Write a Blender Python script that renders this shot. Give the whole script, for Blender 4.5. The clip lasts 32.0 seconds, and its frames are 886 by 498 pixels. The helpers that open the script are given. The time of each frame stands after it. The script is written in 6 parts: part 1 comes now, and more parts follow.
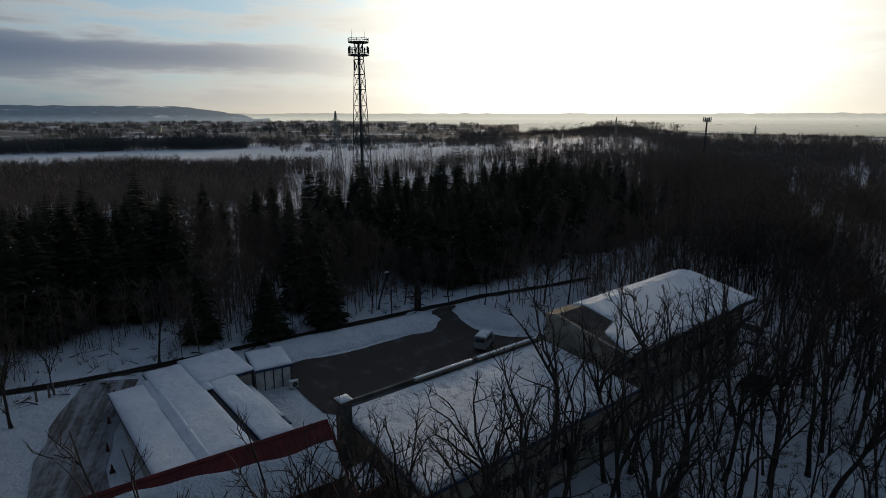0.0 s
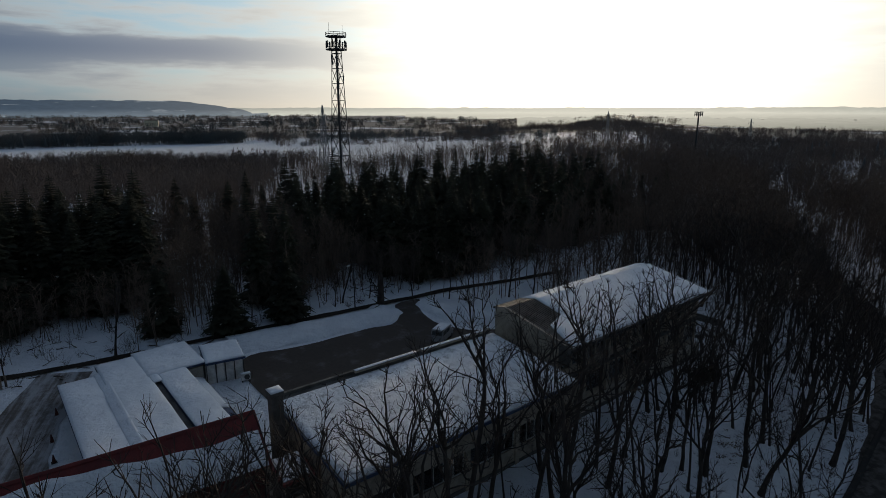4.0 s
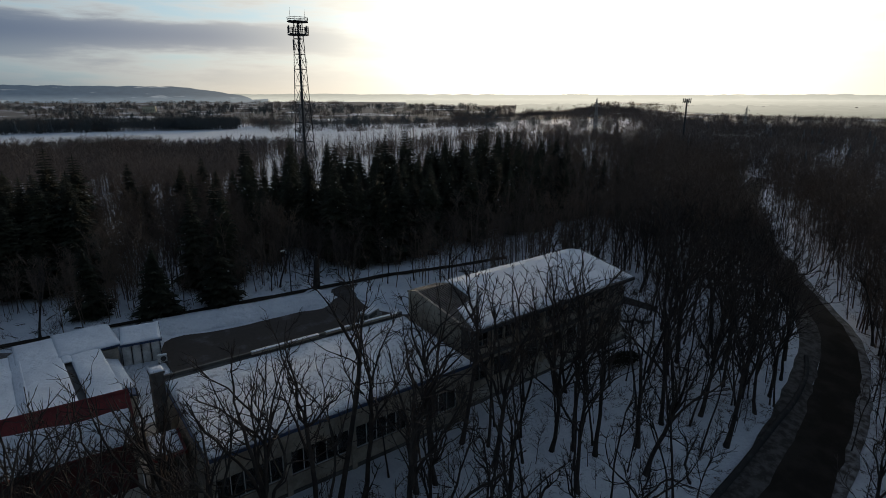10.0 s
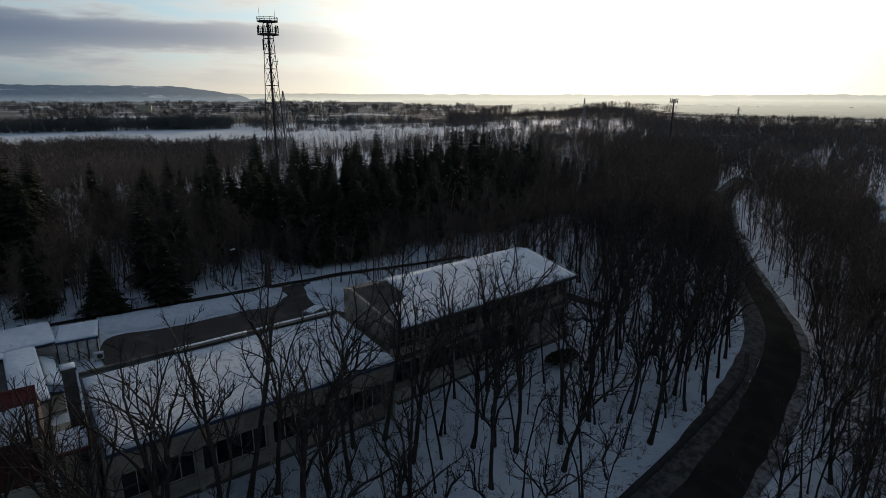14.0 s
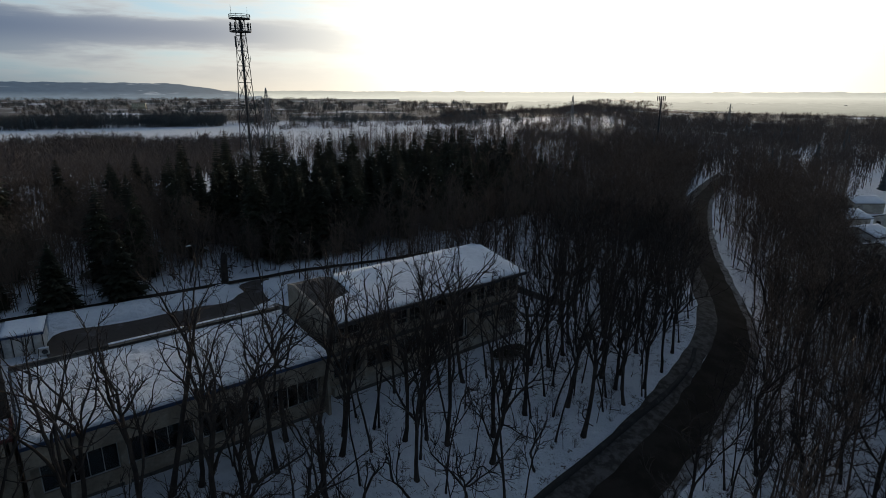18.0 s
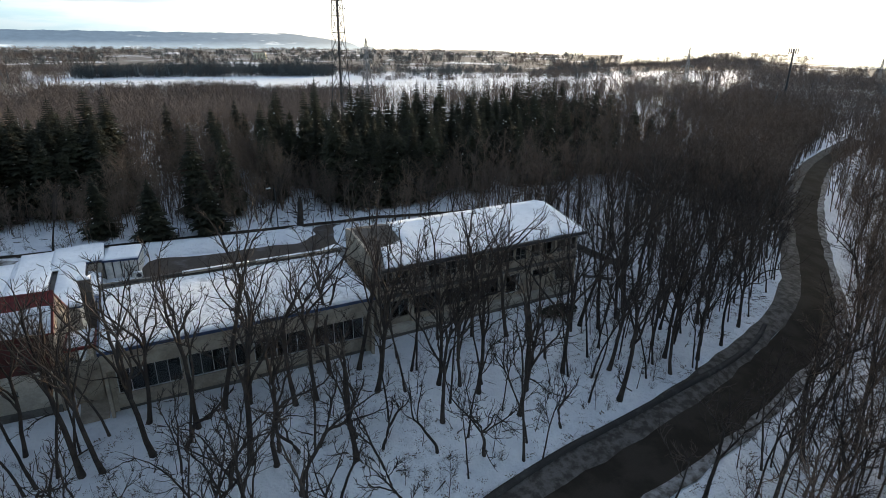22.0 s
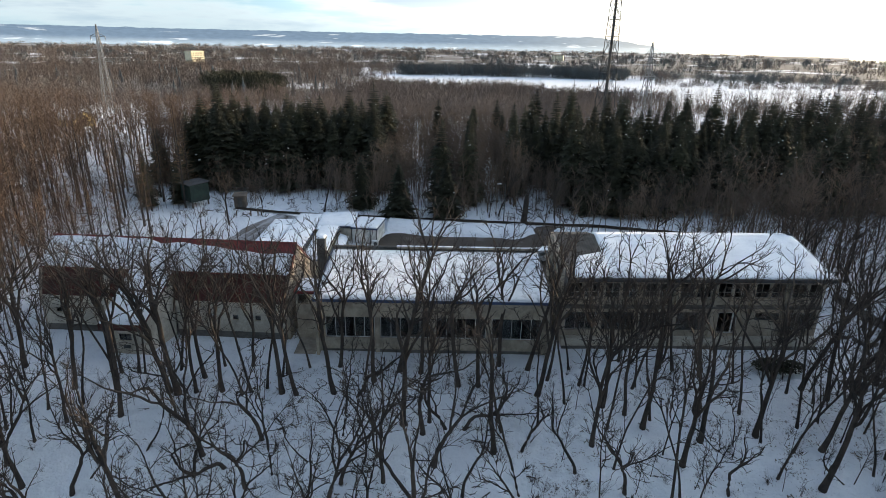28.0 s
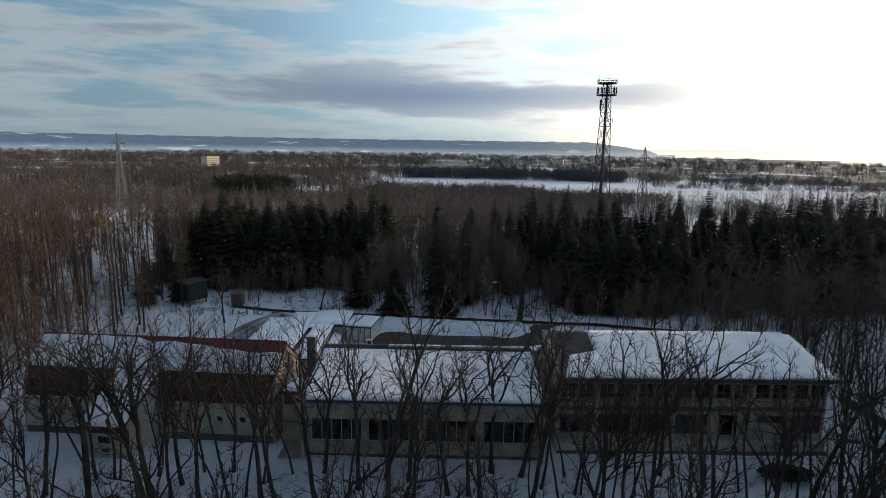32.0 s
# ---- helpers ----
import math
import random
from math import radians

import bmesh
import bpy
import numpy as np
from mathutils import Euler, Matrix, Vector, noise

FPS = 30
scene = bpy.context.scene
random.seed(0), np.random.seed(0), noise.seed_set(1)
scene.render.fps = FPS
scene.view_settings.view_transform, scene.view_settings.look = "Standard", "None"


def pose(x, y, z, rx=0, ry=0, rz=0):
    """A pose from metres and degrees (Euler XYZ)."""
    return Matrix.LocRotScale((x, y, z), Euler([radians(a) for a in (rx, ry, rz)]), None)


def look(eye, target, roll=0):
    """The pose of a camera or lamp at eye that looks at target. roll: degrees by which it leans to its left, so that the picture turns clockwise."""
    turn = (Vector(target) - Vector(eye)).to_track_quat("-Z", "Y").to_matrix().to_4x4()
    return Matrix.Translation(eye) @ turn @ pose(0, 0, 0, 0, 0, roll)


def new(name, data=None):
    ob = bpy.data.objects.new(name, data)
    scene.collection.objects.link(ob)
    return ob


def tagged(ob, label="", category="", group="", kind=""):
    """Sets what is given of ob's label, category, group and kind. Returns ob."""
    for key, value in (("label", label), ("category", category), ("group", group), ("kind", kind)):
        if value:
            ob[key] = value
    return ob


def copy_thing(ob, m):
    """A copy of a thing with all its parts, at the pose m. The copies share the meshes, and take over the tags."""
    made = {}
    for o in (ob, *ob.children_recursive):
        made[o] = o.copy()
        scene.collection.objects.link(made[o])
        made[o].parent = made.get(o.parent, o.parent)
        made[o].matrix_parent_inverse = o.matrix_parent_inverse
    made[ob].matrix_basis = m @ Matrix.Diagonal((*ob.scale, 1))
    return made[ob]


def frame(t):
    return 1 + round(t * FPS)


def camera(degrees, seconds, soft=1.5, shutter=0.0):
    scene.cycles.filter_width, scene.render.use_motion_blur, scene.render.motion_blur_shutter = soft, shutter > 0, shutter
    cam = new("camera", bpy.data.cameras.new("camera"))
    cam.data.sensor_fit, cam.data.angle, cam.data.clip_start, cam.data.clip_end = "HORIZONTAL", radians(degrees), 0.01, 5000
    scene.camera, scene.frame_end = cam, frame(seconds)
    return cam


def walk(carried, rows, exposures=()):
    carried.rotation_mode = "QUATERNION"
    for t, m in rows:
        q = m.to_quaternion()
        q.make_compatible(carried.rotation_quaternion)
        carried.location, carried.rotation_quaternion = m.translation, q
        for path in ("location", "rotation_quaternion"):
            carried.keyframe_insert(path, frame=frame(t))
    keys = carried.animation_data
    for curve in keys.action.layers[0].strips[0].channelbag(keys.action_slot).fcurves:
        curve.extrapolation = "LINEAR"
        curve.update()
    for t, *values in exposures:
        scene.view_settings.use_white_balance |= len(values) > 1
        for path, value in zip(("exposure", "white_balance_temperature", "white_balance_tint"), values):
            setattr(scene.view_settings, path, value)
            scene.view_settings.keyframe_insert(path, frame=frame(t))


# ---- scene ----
cam = camera(75.8, 32.0, 0.9)
METRES, EYE, TILT, LEAN, TURN = 40.0, 28.6, -13.2, 0.0, -39.5
ROWS = [
    (0, 0.0000, 0.0000, 0.0000, -0.05, 0.00, -0.00),
    (0.5, 0.0157, -0.0020, -0.0006, -0.06, -0.00, 0.04),
    (1, 0.0308, -0.0039, -0.0012, -0.06, -0.00, 0.06),
    (1.5, 0.0454, -0.0057, -0.0015, -0.07, -0.03, 0.08),
    (2, 0.0603, -0.0075, -0.0020, -0.07, -0.10, 0.09),
    (2.5, 0.0757, -0.0089, -0.0020, -0.08, -0.21, 0.09),
    (3, 0.0916, -0.0105, -0.0022, -0.06, -0.33, 0.09),
    (3.5, 0.1081, -0.0118, -0.0023, -0.06, -0.44, 0.08),
    (5.5, 0.1777, -0.0167, -0.0022, 0.00, -0.87, -0.08),
    (6, 0.1962, -0.0184, -0.0028, 0.02, -0.99, -0.06),
    (6.5, 0.2149, -0.0197, -0.0035, 0.03, -1.13, -0.03),
    (7, 0.2335, -0.0211, -0.0044, 0.05, -1.24, -0.05),
    (7.5, 0.2525, -0.0221, -0.0053, 0.06, -1.36, -0.06),
    (8, 0.2720, -0.0234, -0.0059, 0.08, -1.48, -0.07),
    (8.5, 0.2915, -0.0246, -0.0064, 0.09, -1.59, -0.09),
    (9, 0.3111, -0.0263, -0.0074, 0.11, -1.70, -0.11),
    (9.5, 0.3306, -0.0273, -0.0083, 0.12, -1.77, -0.12),
    (10, 0.3504, -0.0290, -0.0087, 0.12, -1.82, -0.14),
    (10.5, 0.3705, -0.0300, -0.0090, 0.11, -1.84, -0.14),
    (11, 0.3908, -0.0311, -0.0095, 0.10, -1.84, -0.15),
    (11.5, 0.4113, -0.0322, -0.0096, 0.09, -1.86, -0.16),
    (12, 0.4319, -0.0335, -0.0098, 0.08, -1.87, -0.16),
    (12.5, 0.4524, -0.0346, -0.0107, 0.05, -1.87, -0.16),
    (13, 0.4732, -0.0360, -0.0111, 0.03, -1.86, -0.18),
    (13.5, 0.4939, -0.0379, -0.0115, 0.00, -1.85, -0.16),
    (14, 0.5140, -0.0398, -0.0118, -0.03, -1.83, -0.16),
    (14.5, 0.5321, -0.0416, -0.0122, -0.07, -1.81, -0.16),
    (16.5, 0.6035, -0.0462, -0.0152, -0.18, -1.65, -0.22),
    (17, 0.6211, -0.0486, -0.0143, -0.21, -1.67, -0.20),
    (17.5, 0.6385, -0.0507, -0.0141, -0.25, -1.66, -0.18),
    (18, 0.6568, -0.0534, -0.0148, -0.27, -2.08, -0.14),
    (18.5, 0.6750, -0.0561, -0.0160, -0.28, -3.59, -0.10),
    (19, 0.6928, -0.0577, -0.0163, -0.30, -5.44, -0.10),
    (19.5, 0.7098, -0.0594, -0.0173, -0.30, -6.45, -0.11),
    (20, 0.7258, -0.0604, -0.0175, -0.15, -6.66, -0.14),
    (20.5, 0.7411, -0.0610, -0.0178, 1.28, -6.68, -0.47),
    (21, 0.7558, -0.0620, -0.0187, 3.90, -6.66, -1.19),
    (21.5, 0.7695, -0.0606, -0.0169, 6.92, -6.76, -2.03),
    (22, 0.7854, -0.0594, -0.0180, 10.00, -6.83, -2.79),
    (22.5, 0.7998, -0.0562, -0.0178, 12.91, -6.96, -3.54),
    (23, 0.8127, -0.0520, -0.0178, 15.59, -7.11, -4.25),
    (23.5, 0.8274, -0.0503, -0.0160, 18.15, -7.31, -4.89),
    (24, 0.8425, -0.0469, -0.0141, 20.65, -7.51, -5.41),
    (24.5, 0.8556, -0.0434, -0.0128, 23.05, -7.73, -6.06),
    (25, 0.8695, -0.0392, -0.0107, 25.46, -7.99, -6.62),
    (25.5, 0.8831, -0.0340, -0.0088, 27.89, -8.23, -7.12),
    (26, 0.8966, -0.0286, -0.0076, 30.31, -8.48, -7.60),
    (26.5, 0.9099, -0.0232, -0.0054, 32.70, -8.79, -8.17),
    (28.5, 0.9594, 0.0018, 0.0010, 37.92, -9.51, -9.23),
    (29, 0.9689, 0.0073, 0.0024, 37.95, -9.50, -9.24),
    (29.5, 0.9770, 0.0120, 0.0035, 37.95, -9.50, -9.26),
    (30, 0.9813, 0.0140, 0.0045, 37.95, -9.43, -9.27),
    (30.5, 0.9813, 0.0144, 0.0064, 37.97, -7.63, -9.26),
    (31, 0.9809, 0.0141, 0.0066, 38.00, -4.31, -9.20),
    (31.5, 0.9801, 0.0142, 0.0063, 38.02, -1.18, -9.13),
    (32, 0.9803, 0.0147, 0.0053, 38.03, 0.34, -9.08),
]
EXPOSURES = [(0.0, 0.42, 6950, 8), (8.0, 0.58, 7050, 8), (13.0, 0.72, 7100, 8), (17.0, 0.7, 7000, 8), (18.0, 0.75, 6950, 8), (19.0, 0.95, 7000, 8), (20.0, 2.0, 7350, 8), (21.0, 2.32, 7550, 8),
             (22.0, 2.45, 7700, 8), (23.0, 2.55, 7800, 8), (26.0, 2.72, 7900, 8), (30.0, 2.75, 7850, 9), (30.5, 2.75, 7800, 9), (31.0, 2.45, 7650, 9), (31.5, 1.95, 7500, 8), (32.0, 1.6, 7450, 8)]
walk(cam, [(t, pose(0, 0, EYE, TILT, LEAN, TURN) @ pose(METRES * x, METRES * y, METRES * z, 90 + pitch, roll, yaw)) for t, x, y, z, yaw, pitch, roll in ROWS], EXPOSURES)

# ---- light: low winter sun behind thin cloud ----
SUN_AZ, SUN_EL = radians(54.0), radians(8.5)  # azimuth clockwise from +y
SUN_DIR = Vector((math.sin(SUN_AZ) * math.cos(SUN_EL), math.cos(SUN_AZ) * math.cos(SUN_EL), math.sin(SUN_EL)))


class Nodes:
    """Short hand for building node trees."""

    def __init__(self, tree):
        self.tree = tree
        tree.nodes.clear()

    def add(self, kind, **inputs):
        node = self.tree.nodes.new(kind)
        for key, value in inputs.items():
            self.put(node, key.replace("_", " "), value)
        return node

    def put(self, node, key, value):
        socket = node.inputs[int(key[1:])] if key[0] == "i" and key[1:].isdigit() else node.inputs[key]
        if isinstance(value, bpy.types.NodeSocket):
            self.tree.links.new(value, socket)
        else:
            socket.default_value = value

    def math(self, op, a, b=0.0, c=0.0, clamp=False):
        node = self.tree.nodes.new("ShaderNodeMath")
        node.operation, node.use_clamp = op, clamp
        for n, v in enumerate((a, b, c)):
            self.put(node, "i%d" % n, v)
        return node.outputs[0]

    def vmath(self, op, a, b=(0, 0, 0)):
        node = self.tree.nodes.new("ShaderNodeVectorMath")
        node.operation = op
        self.put(node, "i0", a)
        self.put(node, "i1", b)
        return node.outputs["Value" if op in ("DOT_PRODUCT", "LENGTH") else "Vector"]

    def mix(self, fac, a, b, blend="MIX"):
        node = self.tree.nodes.new("ShaderNodeMix")
        node.data_type, node.blend_type = "RGBA", blend
        self.put(node, "i0", fac)
        self.put(node, "i6", a)
        self.put(node, "i7", b)
        return node.outputs[2]

    def ramp(self, fac, lo, hi):
        node = self.tree.nodes.new("ShaderNodeMapRange")
        node.interpolation_type = "SMOOTHSTEP"
        for n, v in enumerate((fac, lo, hi, 0.0, 1.0)):
            self.put(node, "i%d" % n, v)
        return node.outputs[0]

    def noise(self, vector, scale, detail=4.0, rough=0.55):
        node = self.add("ShaderNodeTexNoise", Scale=scale, Detail=detail, Roughness=rough)
        if vector is not None:
            self.put(node, "Vector", vector)
        return node.outputs[0]


def make_world():
    world = bpy.data.worlds.new("winter_sky")
    scene.world = world
    world.use_nodes = True
    n = Nodes(world.node_tree)
    way = n.add("ShaderNodeTexCoord").outputs["Generated"]
    sky = n.add("ShaderNodeTexSky")
    sky.sky_type, sky.sun_disc, sky.sun_elevation, sky.sun_rotation = "NISHITA", False, SUN_EL, SUN_AZ
    sky.air_density, sky.dust_density, sky.ozone_density = 1.0, 1.5, 1.5
    clear = n.mix(1.0, sky.outputs[0], (0.115, 0.132, 0.172, 1), "MULTIPLY")
    split = n.add("ShaderNodeSeparateXYZ", Vector=way)
    up = n.math("MAXIMUM", split.outputs[2], 0.0)
    near = n.math("MAXIMUM", n.vmath("DOT_PRODUCT", way, tuple(SUN_DIR)), 0.0)
    # layered winter cloud: long banks low down, broken puffs between
    span = n.math("MAXIMUM", n.vmath("LENGTH", n.vmath("MULTIPLY", way, (1.0, 1.0, 0.0))), 0.001)
    layers = n.add("ShaderNodeCombineXYZ", X=n.math("MULTIPLY", n.math("DIVIDE", split.outputs[0], span), 2.2),
                   Y=n.math("MULTIPLY", n.math("DIVIDE", split.outputs[1], span), 2.2), Z=n.math("MULTIPLY", up, 15.0)).outputs[0]
    big = n.noise(layers, 1.5, 5.0, 0.52)
    puffs = n.noise(layers, 5.0, 7.0, 0.60)
    bank = n.math("MULTIPLY", n.math("SUBTRACT", up, 0.088), 34.0)
    bank = n.math("POWER", 2.718, n.math("MULTIPLY", n.math("MULTIPLY", bank, bank), -1.0))
    away = n.math("SUBTRACT", 1.0, n.ramp(near, 0.80, 0.97))
    thick = n.math("ADD", n.math("MULTIPLY", big, 0.76), n.math("MULTIPLY", puffs, 0.24))
    bank = n.math("MULTIPLY", n.math("MULTIPLY", bank, away), n.ramp(near, 0.20, 0.60))
    thick = n.math("ADD", thick, n.math("SUBTRACT", n.math("MULTIPLY", bank, 0.15), n.math("MULTIPLY", n.ramp(up, 0.115, 0.19), 0.045)))
    mask = n.ramp(thick, 0.40, 0.57)
    shade = n.mix(n.ramp(thick, 0.46, 0.64), (0.58, 0.60, 0.65, 1), (0.29, 0.345, 0.445, 1))
    shade = n.mix(n.math("MULTIPLY", bank, n.ramp(thick, 0.44, 0.62)), shade, (0.120, 0.165, 0.285, 1))
    lit = n.math("POWER", near, 5.0)
    cloud = n.mix(n.math("MULTIPLY", lit, n.math("SUBTRACT", 0.88, n.math("MULTIPLY", bank, 0.55))), shade, (0.98, 0.93, 0.86, 1))
    blue = n.mix(n.ramp(near, 0.1, 0.9), (0.23, 0.38, 0.54, 1), (0.42, 0.62, 0.80, 1))
    clear = n.mix(0.75, clear, blue)
    base = n.mix(n.math("MULTIPLY", mask, 0.93), clear, cloud)
    # dimmer and bluer overhead
    dim = n.math("SUBTRACT", 1.0, n.math("MULTIPLY", n.ramp(up, 0.20, 0.70), 0.48))
    base = n.mix(1.0, base, n.add("ShaderNodeCombineColor", Red=dim, Green=dim, Blue=n.math("ADD", n.math("MULTIPLY", dim, 0.80), 0.20)).outputs[0], "MULTIPLY")
    heavy = n.math("SUBTRACT", 1.0, n.math("MULTIPLY", n.math("SUBTRACT", 1.0, n.ramp(near, 0.25, 0.84)), 0.59))
    base = n.mix(1.0, base, n.add("ShaderNodeCombineColor", Red=heavy, Green=n.math("POWER", heavy, 0.85), Blue=n.math("POWER", heavy, 0.75)).outputs[0], "MULTIPLY")
    # pale band above the horizon, warm toward the sun and blue away from it
    band = n.math("POWER", n.math("SUBTRACT", 1.0, up), 26.0)
    pale = n.mix(n.ramp(near, 0.60, 0.90), (0.125, 0.180, 0.235, 1), (0.84, 0.75, 0.65, 1))
    base = n.mix(n.math("MULTIPLY", band, 0.86), base, pale)
    glow = n.math("ADD", n.math("ADD", n.math("MULTIPLY", n.math("POWER", near, 26.0), 1.4), n.math("MULTIPLY", n.math("POWER", near, 11.0), 0.42)), n.math("MULTIPLY", n.math("POWER", near, 160.0), 5.0))
    veil = n.mix(1.0, (1.0, 0.945, 0.845, 1), n.add("ShaderNodeCombineColor", Red=glow, Green=glow, Blue=glow).outputs[0], "MULTIPLY")
    total = n.mix(1.0, n.mix(1.0, base, veil, "ADD"), (0.985, 1.0, 1.0, 1), "MULTIPLY")
    back = n.add("ShaderNodeBackground", Color=total, Strength=0.62)
    out = n.add("ShaderNodeOutputWorld")
    n.tree.links.new(back.outputs[0], out.inputs[0])


make_world()
sun_data = bpy.data.lights.new("sun", "SUN")
sun_data.energy, sun_data.angle, sun_data.color = 0.8, radians(2.0), (1.0, 0.78, 0.55)
sun = new("sun", sun_data)
sun.matrix_world = look((0, 0, 200), Vector((0, 0, 200)) - SUN_DIR)


# ---- materials ----
def material(name, colour, second=None, scale=3.0, rough=0.8, bump=0.2, fine=30.0, metal=0.0, vary=0.0, spec=0.3, lo=0.4, hi=0.62):
    """A procedural surface: two tones by a large noise, a fine grain, and relief."""
    mat = bpy.data.materials.new(name)
    mat.use_nodes = True
    n = Nodes(mat.node_tree)
    where = n.add("ShaderNodeTexCoord").outputs["Object"]
    place = n.add("ShaderNodeNewGeometry").outputs["Position"]
    second = second or tuple(c * 0.7 for c in colour)
    large = n.noise(place, scale, 5.0, 0.6)
    grain = n.noise(where, fine, 4.0, 0.6)
    tone = n.mix(n.ramp(large, lo, hi), (*colour, 1), (*second, 1))
    tone = n.mix(0.35, tone, n.mix(1.0, tone, n.add("ShaderNodeCombineColor", Red=grain, Green=grain, Blue=grain).outputs[0], "OVERLAY"))
    if vary:
        info = n.add("ShaderNodeObjectInfo").outputs["Random"]
        hsv = n.add("ShaderNodeHueSaturation", Color=tone, Value=n.math("ADD", n.math("MULTIPLY", info, 2 * vary), 1 - vary))
        tone = hsv.outputs[0]
    shader = n.add("ShaderNodeBsdfPrincipled", Base_Color=tone, Metallic=metal, Roughness=n.math("ADD", n.math("MULTIPLY", grain, 0.2), rough - 0.1))
    shader.inputs["Specular IOR Level"].default_value = spec
    if bump:
        relief = n.add("ShaderNodeBump", Strength=bump, Distance=0.05, Height=n.math("ADD", grain, n.math("MULTIPLY", large, 2.0)))
        n.put(shader, "Normal", relief.outputs[0])
    out = n.add("ShaderNodeOutputMaterial")
    n.tree.links.new(shader.outputs[0], out.inputs[0])
    return mat


def snow_material(name="snow", worn=0.0, relief=0.9):
    """Settled snow: soft hummocks with shading painted in, a fine crust and a little grey where it has thawed; worn:
    thin, mottled snow.
    """
    mat = bpy.data.materials.new(name)
    mat.use_nodes = True
    n = Nodes(mat.node_tree)
    place = n.add("ShaderNodeNewGeometry").outputs["Position"]
    wide = n.noise(place, 0.22, 4.0, 0.55)
    humps = n.noise(place, 1.1, 5.0, 0.6)
    crust = n.noise(place, 5.5, 4.0, 0.65)
    tone = n.mix(n.ramp(wide, 0.38, 0.66), (0.86, 0.875, 0.90, 1), (0.77, 0.79, 0.825, 1))
    tone = n.mix(n.math("MULTIPLY", n.ramp(crust, 0.56, 0.78), 0.4), tone, (0.50, 0.50, 0.51, 1))
    # hummock shading and dirt mottling, painted as grey over the hump noise
    tone = n.mix(n.math("MULTIPLY", n.ramp(humps, 0.52, 0.74), 0.42), tone, (0.60, 0.62, 0.66, 1))
    if worn:
        thin = n.ramp(n.noise(place, 1.3, 6.0, 0.7), 0.50, 0.66)
        tone = n.mix(n.math("MULTIPLY", thin, worn), tone, (0.30, 0.305, 0.32, 1))
    away = n.vmath("LENGTH", n.vmath("MULTIPLY", place, (1.0, 1.0, 0.0)))
    patch = n.ramp(n.noise(place, 0.006, 4.0, 0.6), 0.36, 0.46)
    left = n.math("MULTIPLY", n.ramp(away, 300.0, 430.0), n.ramp(n.vmath("DOT_PRODUCT", place, (-0.998, -0.035, 0.0)), 5.0, 60.0))
    scrub = n.math("MULTIPLY", patch, n.math("MAXIMUM", left, n.ramp(away, 820.0, 960.0)))
    tone = n.mix(scrub, tone, (0.17, 0.145, 0.125, 1))
    shader = n.add("ShaderNodeBsdfPrincipled", Base_Color=tone, Roughness=0.75)
    shader.inputs["Specular IOR Level"].default_value = 0.25
    height = n.math("ADD", n.math("MULTIPLY", humps, 1.0), n.math("MULTIPLY", crust, 0.35))
    n.put(shader, "Normal", n.add("ShaderNodeBump", Strength=relief, Distance=0.62, Height=height).outputs[0])
    out = n.add("ShaderNodeOutputMaterial")
    n.tree.links.new(shader.outputs[0], out.inputs[0])
    return mat


SNOW = snow_material()
SNOW_THIN = snow_material("thin_snow", 0.6, 0.7)
ROOF_SNOW = snow_material("roof_snow", 0.0, 0.4)
LITTER = material("leaf_litter", (0.115, 0.104, 0.095), (0.045, 0.038, 0.033), 1.3, 0.95, 0.5, 9.0, lo=0.36, hi=0.62)
LEAFY_SNOW = material("leafy_snow", (0.27, 0.262, 0.26), (0.062, 0.052, 0.044), 1.1, 0.95, 0.5, 9.0, lo=0.34, hi=0.66)
ICE_ROAD = material("wet_lot", (0.062, 0.050, 0.042), (0.155, 0.148, 0.145), 0.4, 0.75, 0.3, 3.0, spec=0.2, lo=0.50, hi=0.78)
KERB_DARK = material("kerb_dark", (0.045, 0.042, 0.040), (0.09, 0.085, 0.08), 0.6, 0.9, 0.3, 6.0, spec=0.1, lo=0.5, hi=0.75)
ASPHALT = material("asphalt", (0.027, 0.022, 0.018), (0.042, 0.035, 0.029), 0.3, 0.95, 0.3, 12.0, spec=0.05)
CONCRETE = material("concrete", (0.40, 0.34, 0.27), (0.27, 0.225, 0.18), 0.6, 0.85, 0.2, 5.0)
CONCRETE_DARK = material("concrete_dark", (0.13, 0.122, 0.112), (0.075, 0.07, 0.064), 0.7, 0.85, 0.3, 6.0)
PLASTER = material("plaster", (0.50, 0.455, 0.385), (0.36, 0.325, 0.275), 0.5, 0.85, 0.15, 6.0)
RED_ROOF = material("red_sheet", (0.175, 0.026, 0.022), (0.115, 0.020, 0.018), 0.7, 0.5, 0.1, 8.0)
RED_DARK = material("red_board", (0.080, 0.020, 0.017), (0.045, 0.014, 0.012), 0.8, 0.7, 0.2, 6.0)
DARK_METAL = material("dark_sheet", (0.035, 0.035, 0.038), (0.06, 0.06, 0.062), 0.8, 0.8, 0.1, 9.0)
ROOF_SHEET = material("roof_sheet", (0.105, 0.092, 0.080), (0.065, 0.058, 0.052), 0.8, 0.75, 0.2, 7.0)
BLUE_TRIM = material("blue_trim", (0.045, 0.075, 0.15), (0.03, 0.05, 0.10), 1.0, 0.5, 0.05, 9.0)
WHITE_PAINT = material("white_paint", (0.62, 0.62, 0.60), (0.42, 0.42, 0.40), 1.0, 0.6, 0.05, 9.0)
FRAME_GREY = material("frame_grey", (0.34, 0.32, 0.29), (0.24, 0.22, 0.20), 1.0, 0.6, 0.05, 9.0)
STEEL = material("steel", (0.075, 0.075, 0.078), (0.048, 0.047, 0.047), 1.0, 0.8, 0.0, 9.0, spec=0.2)
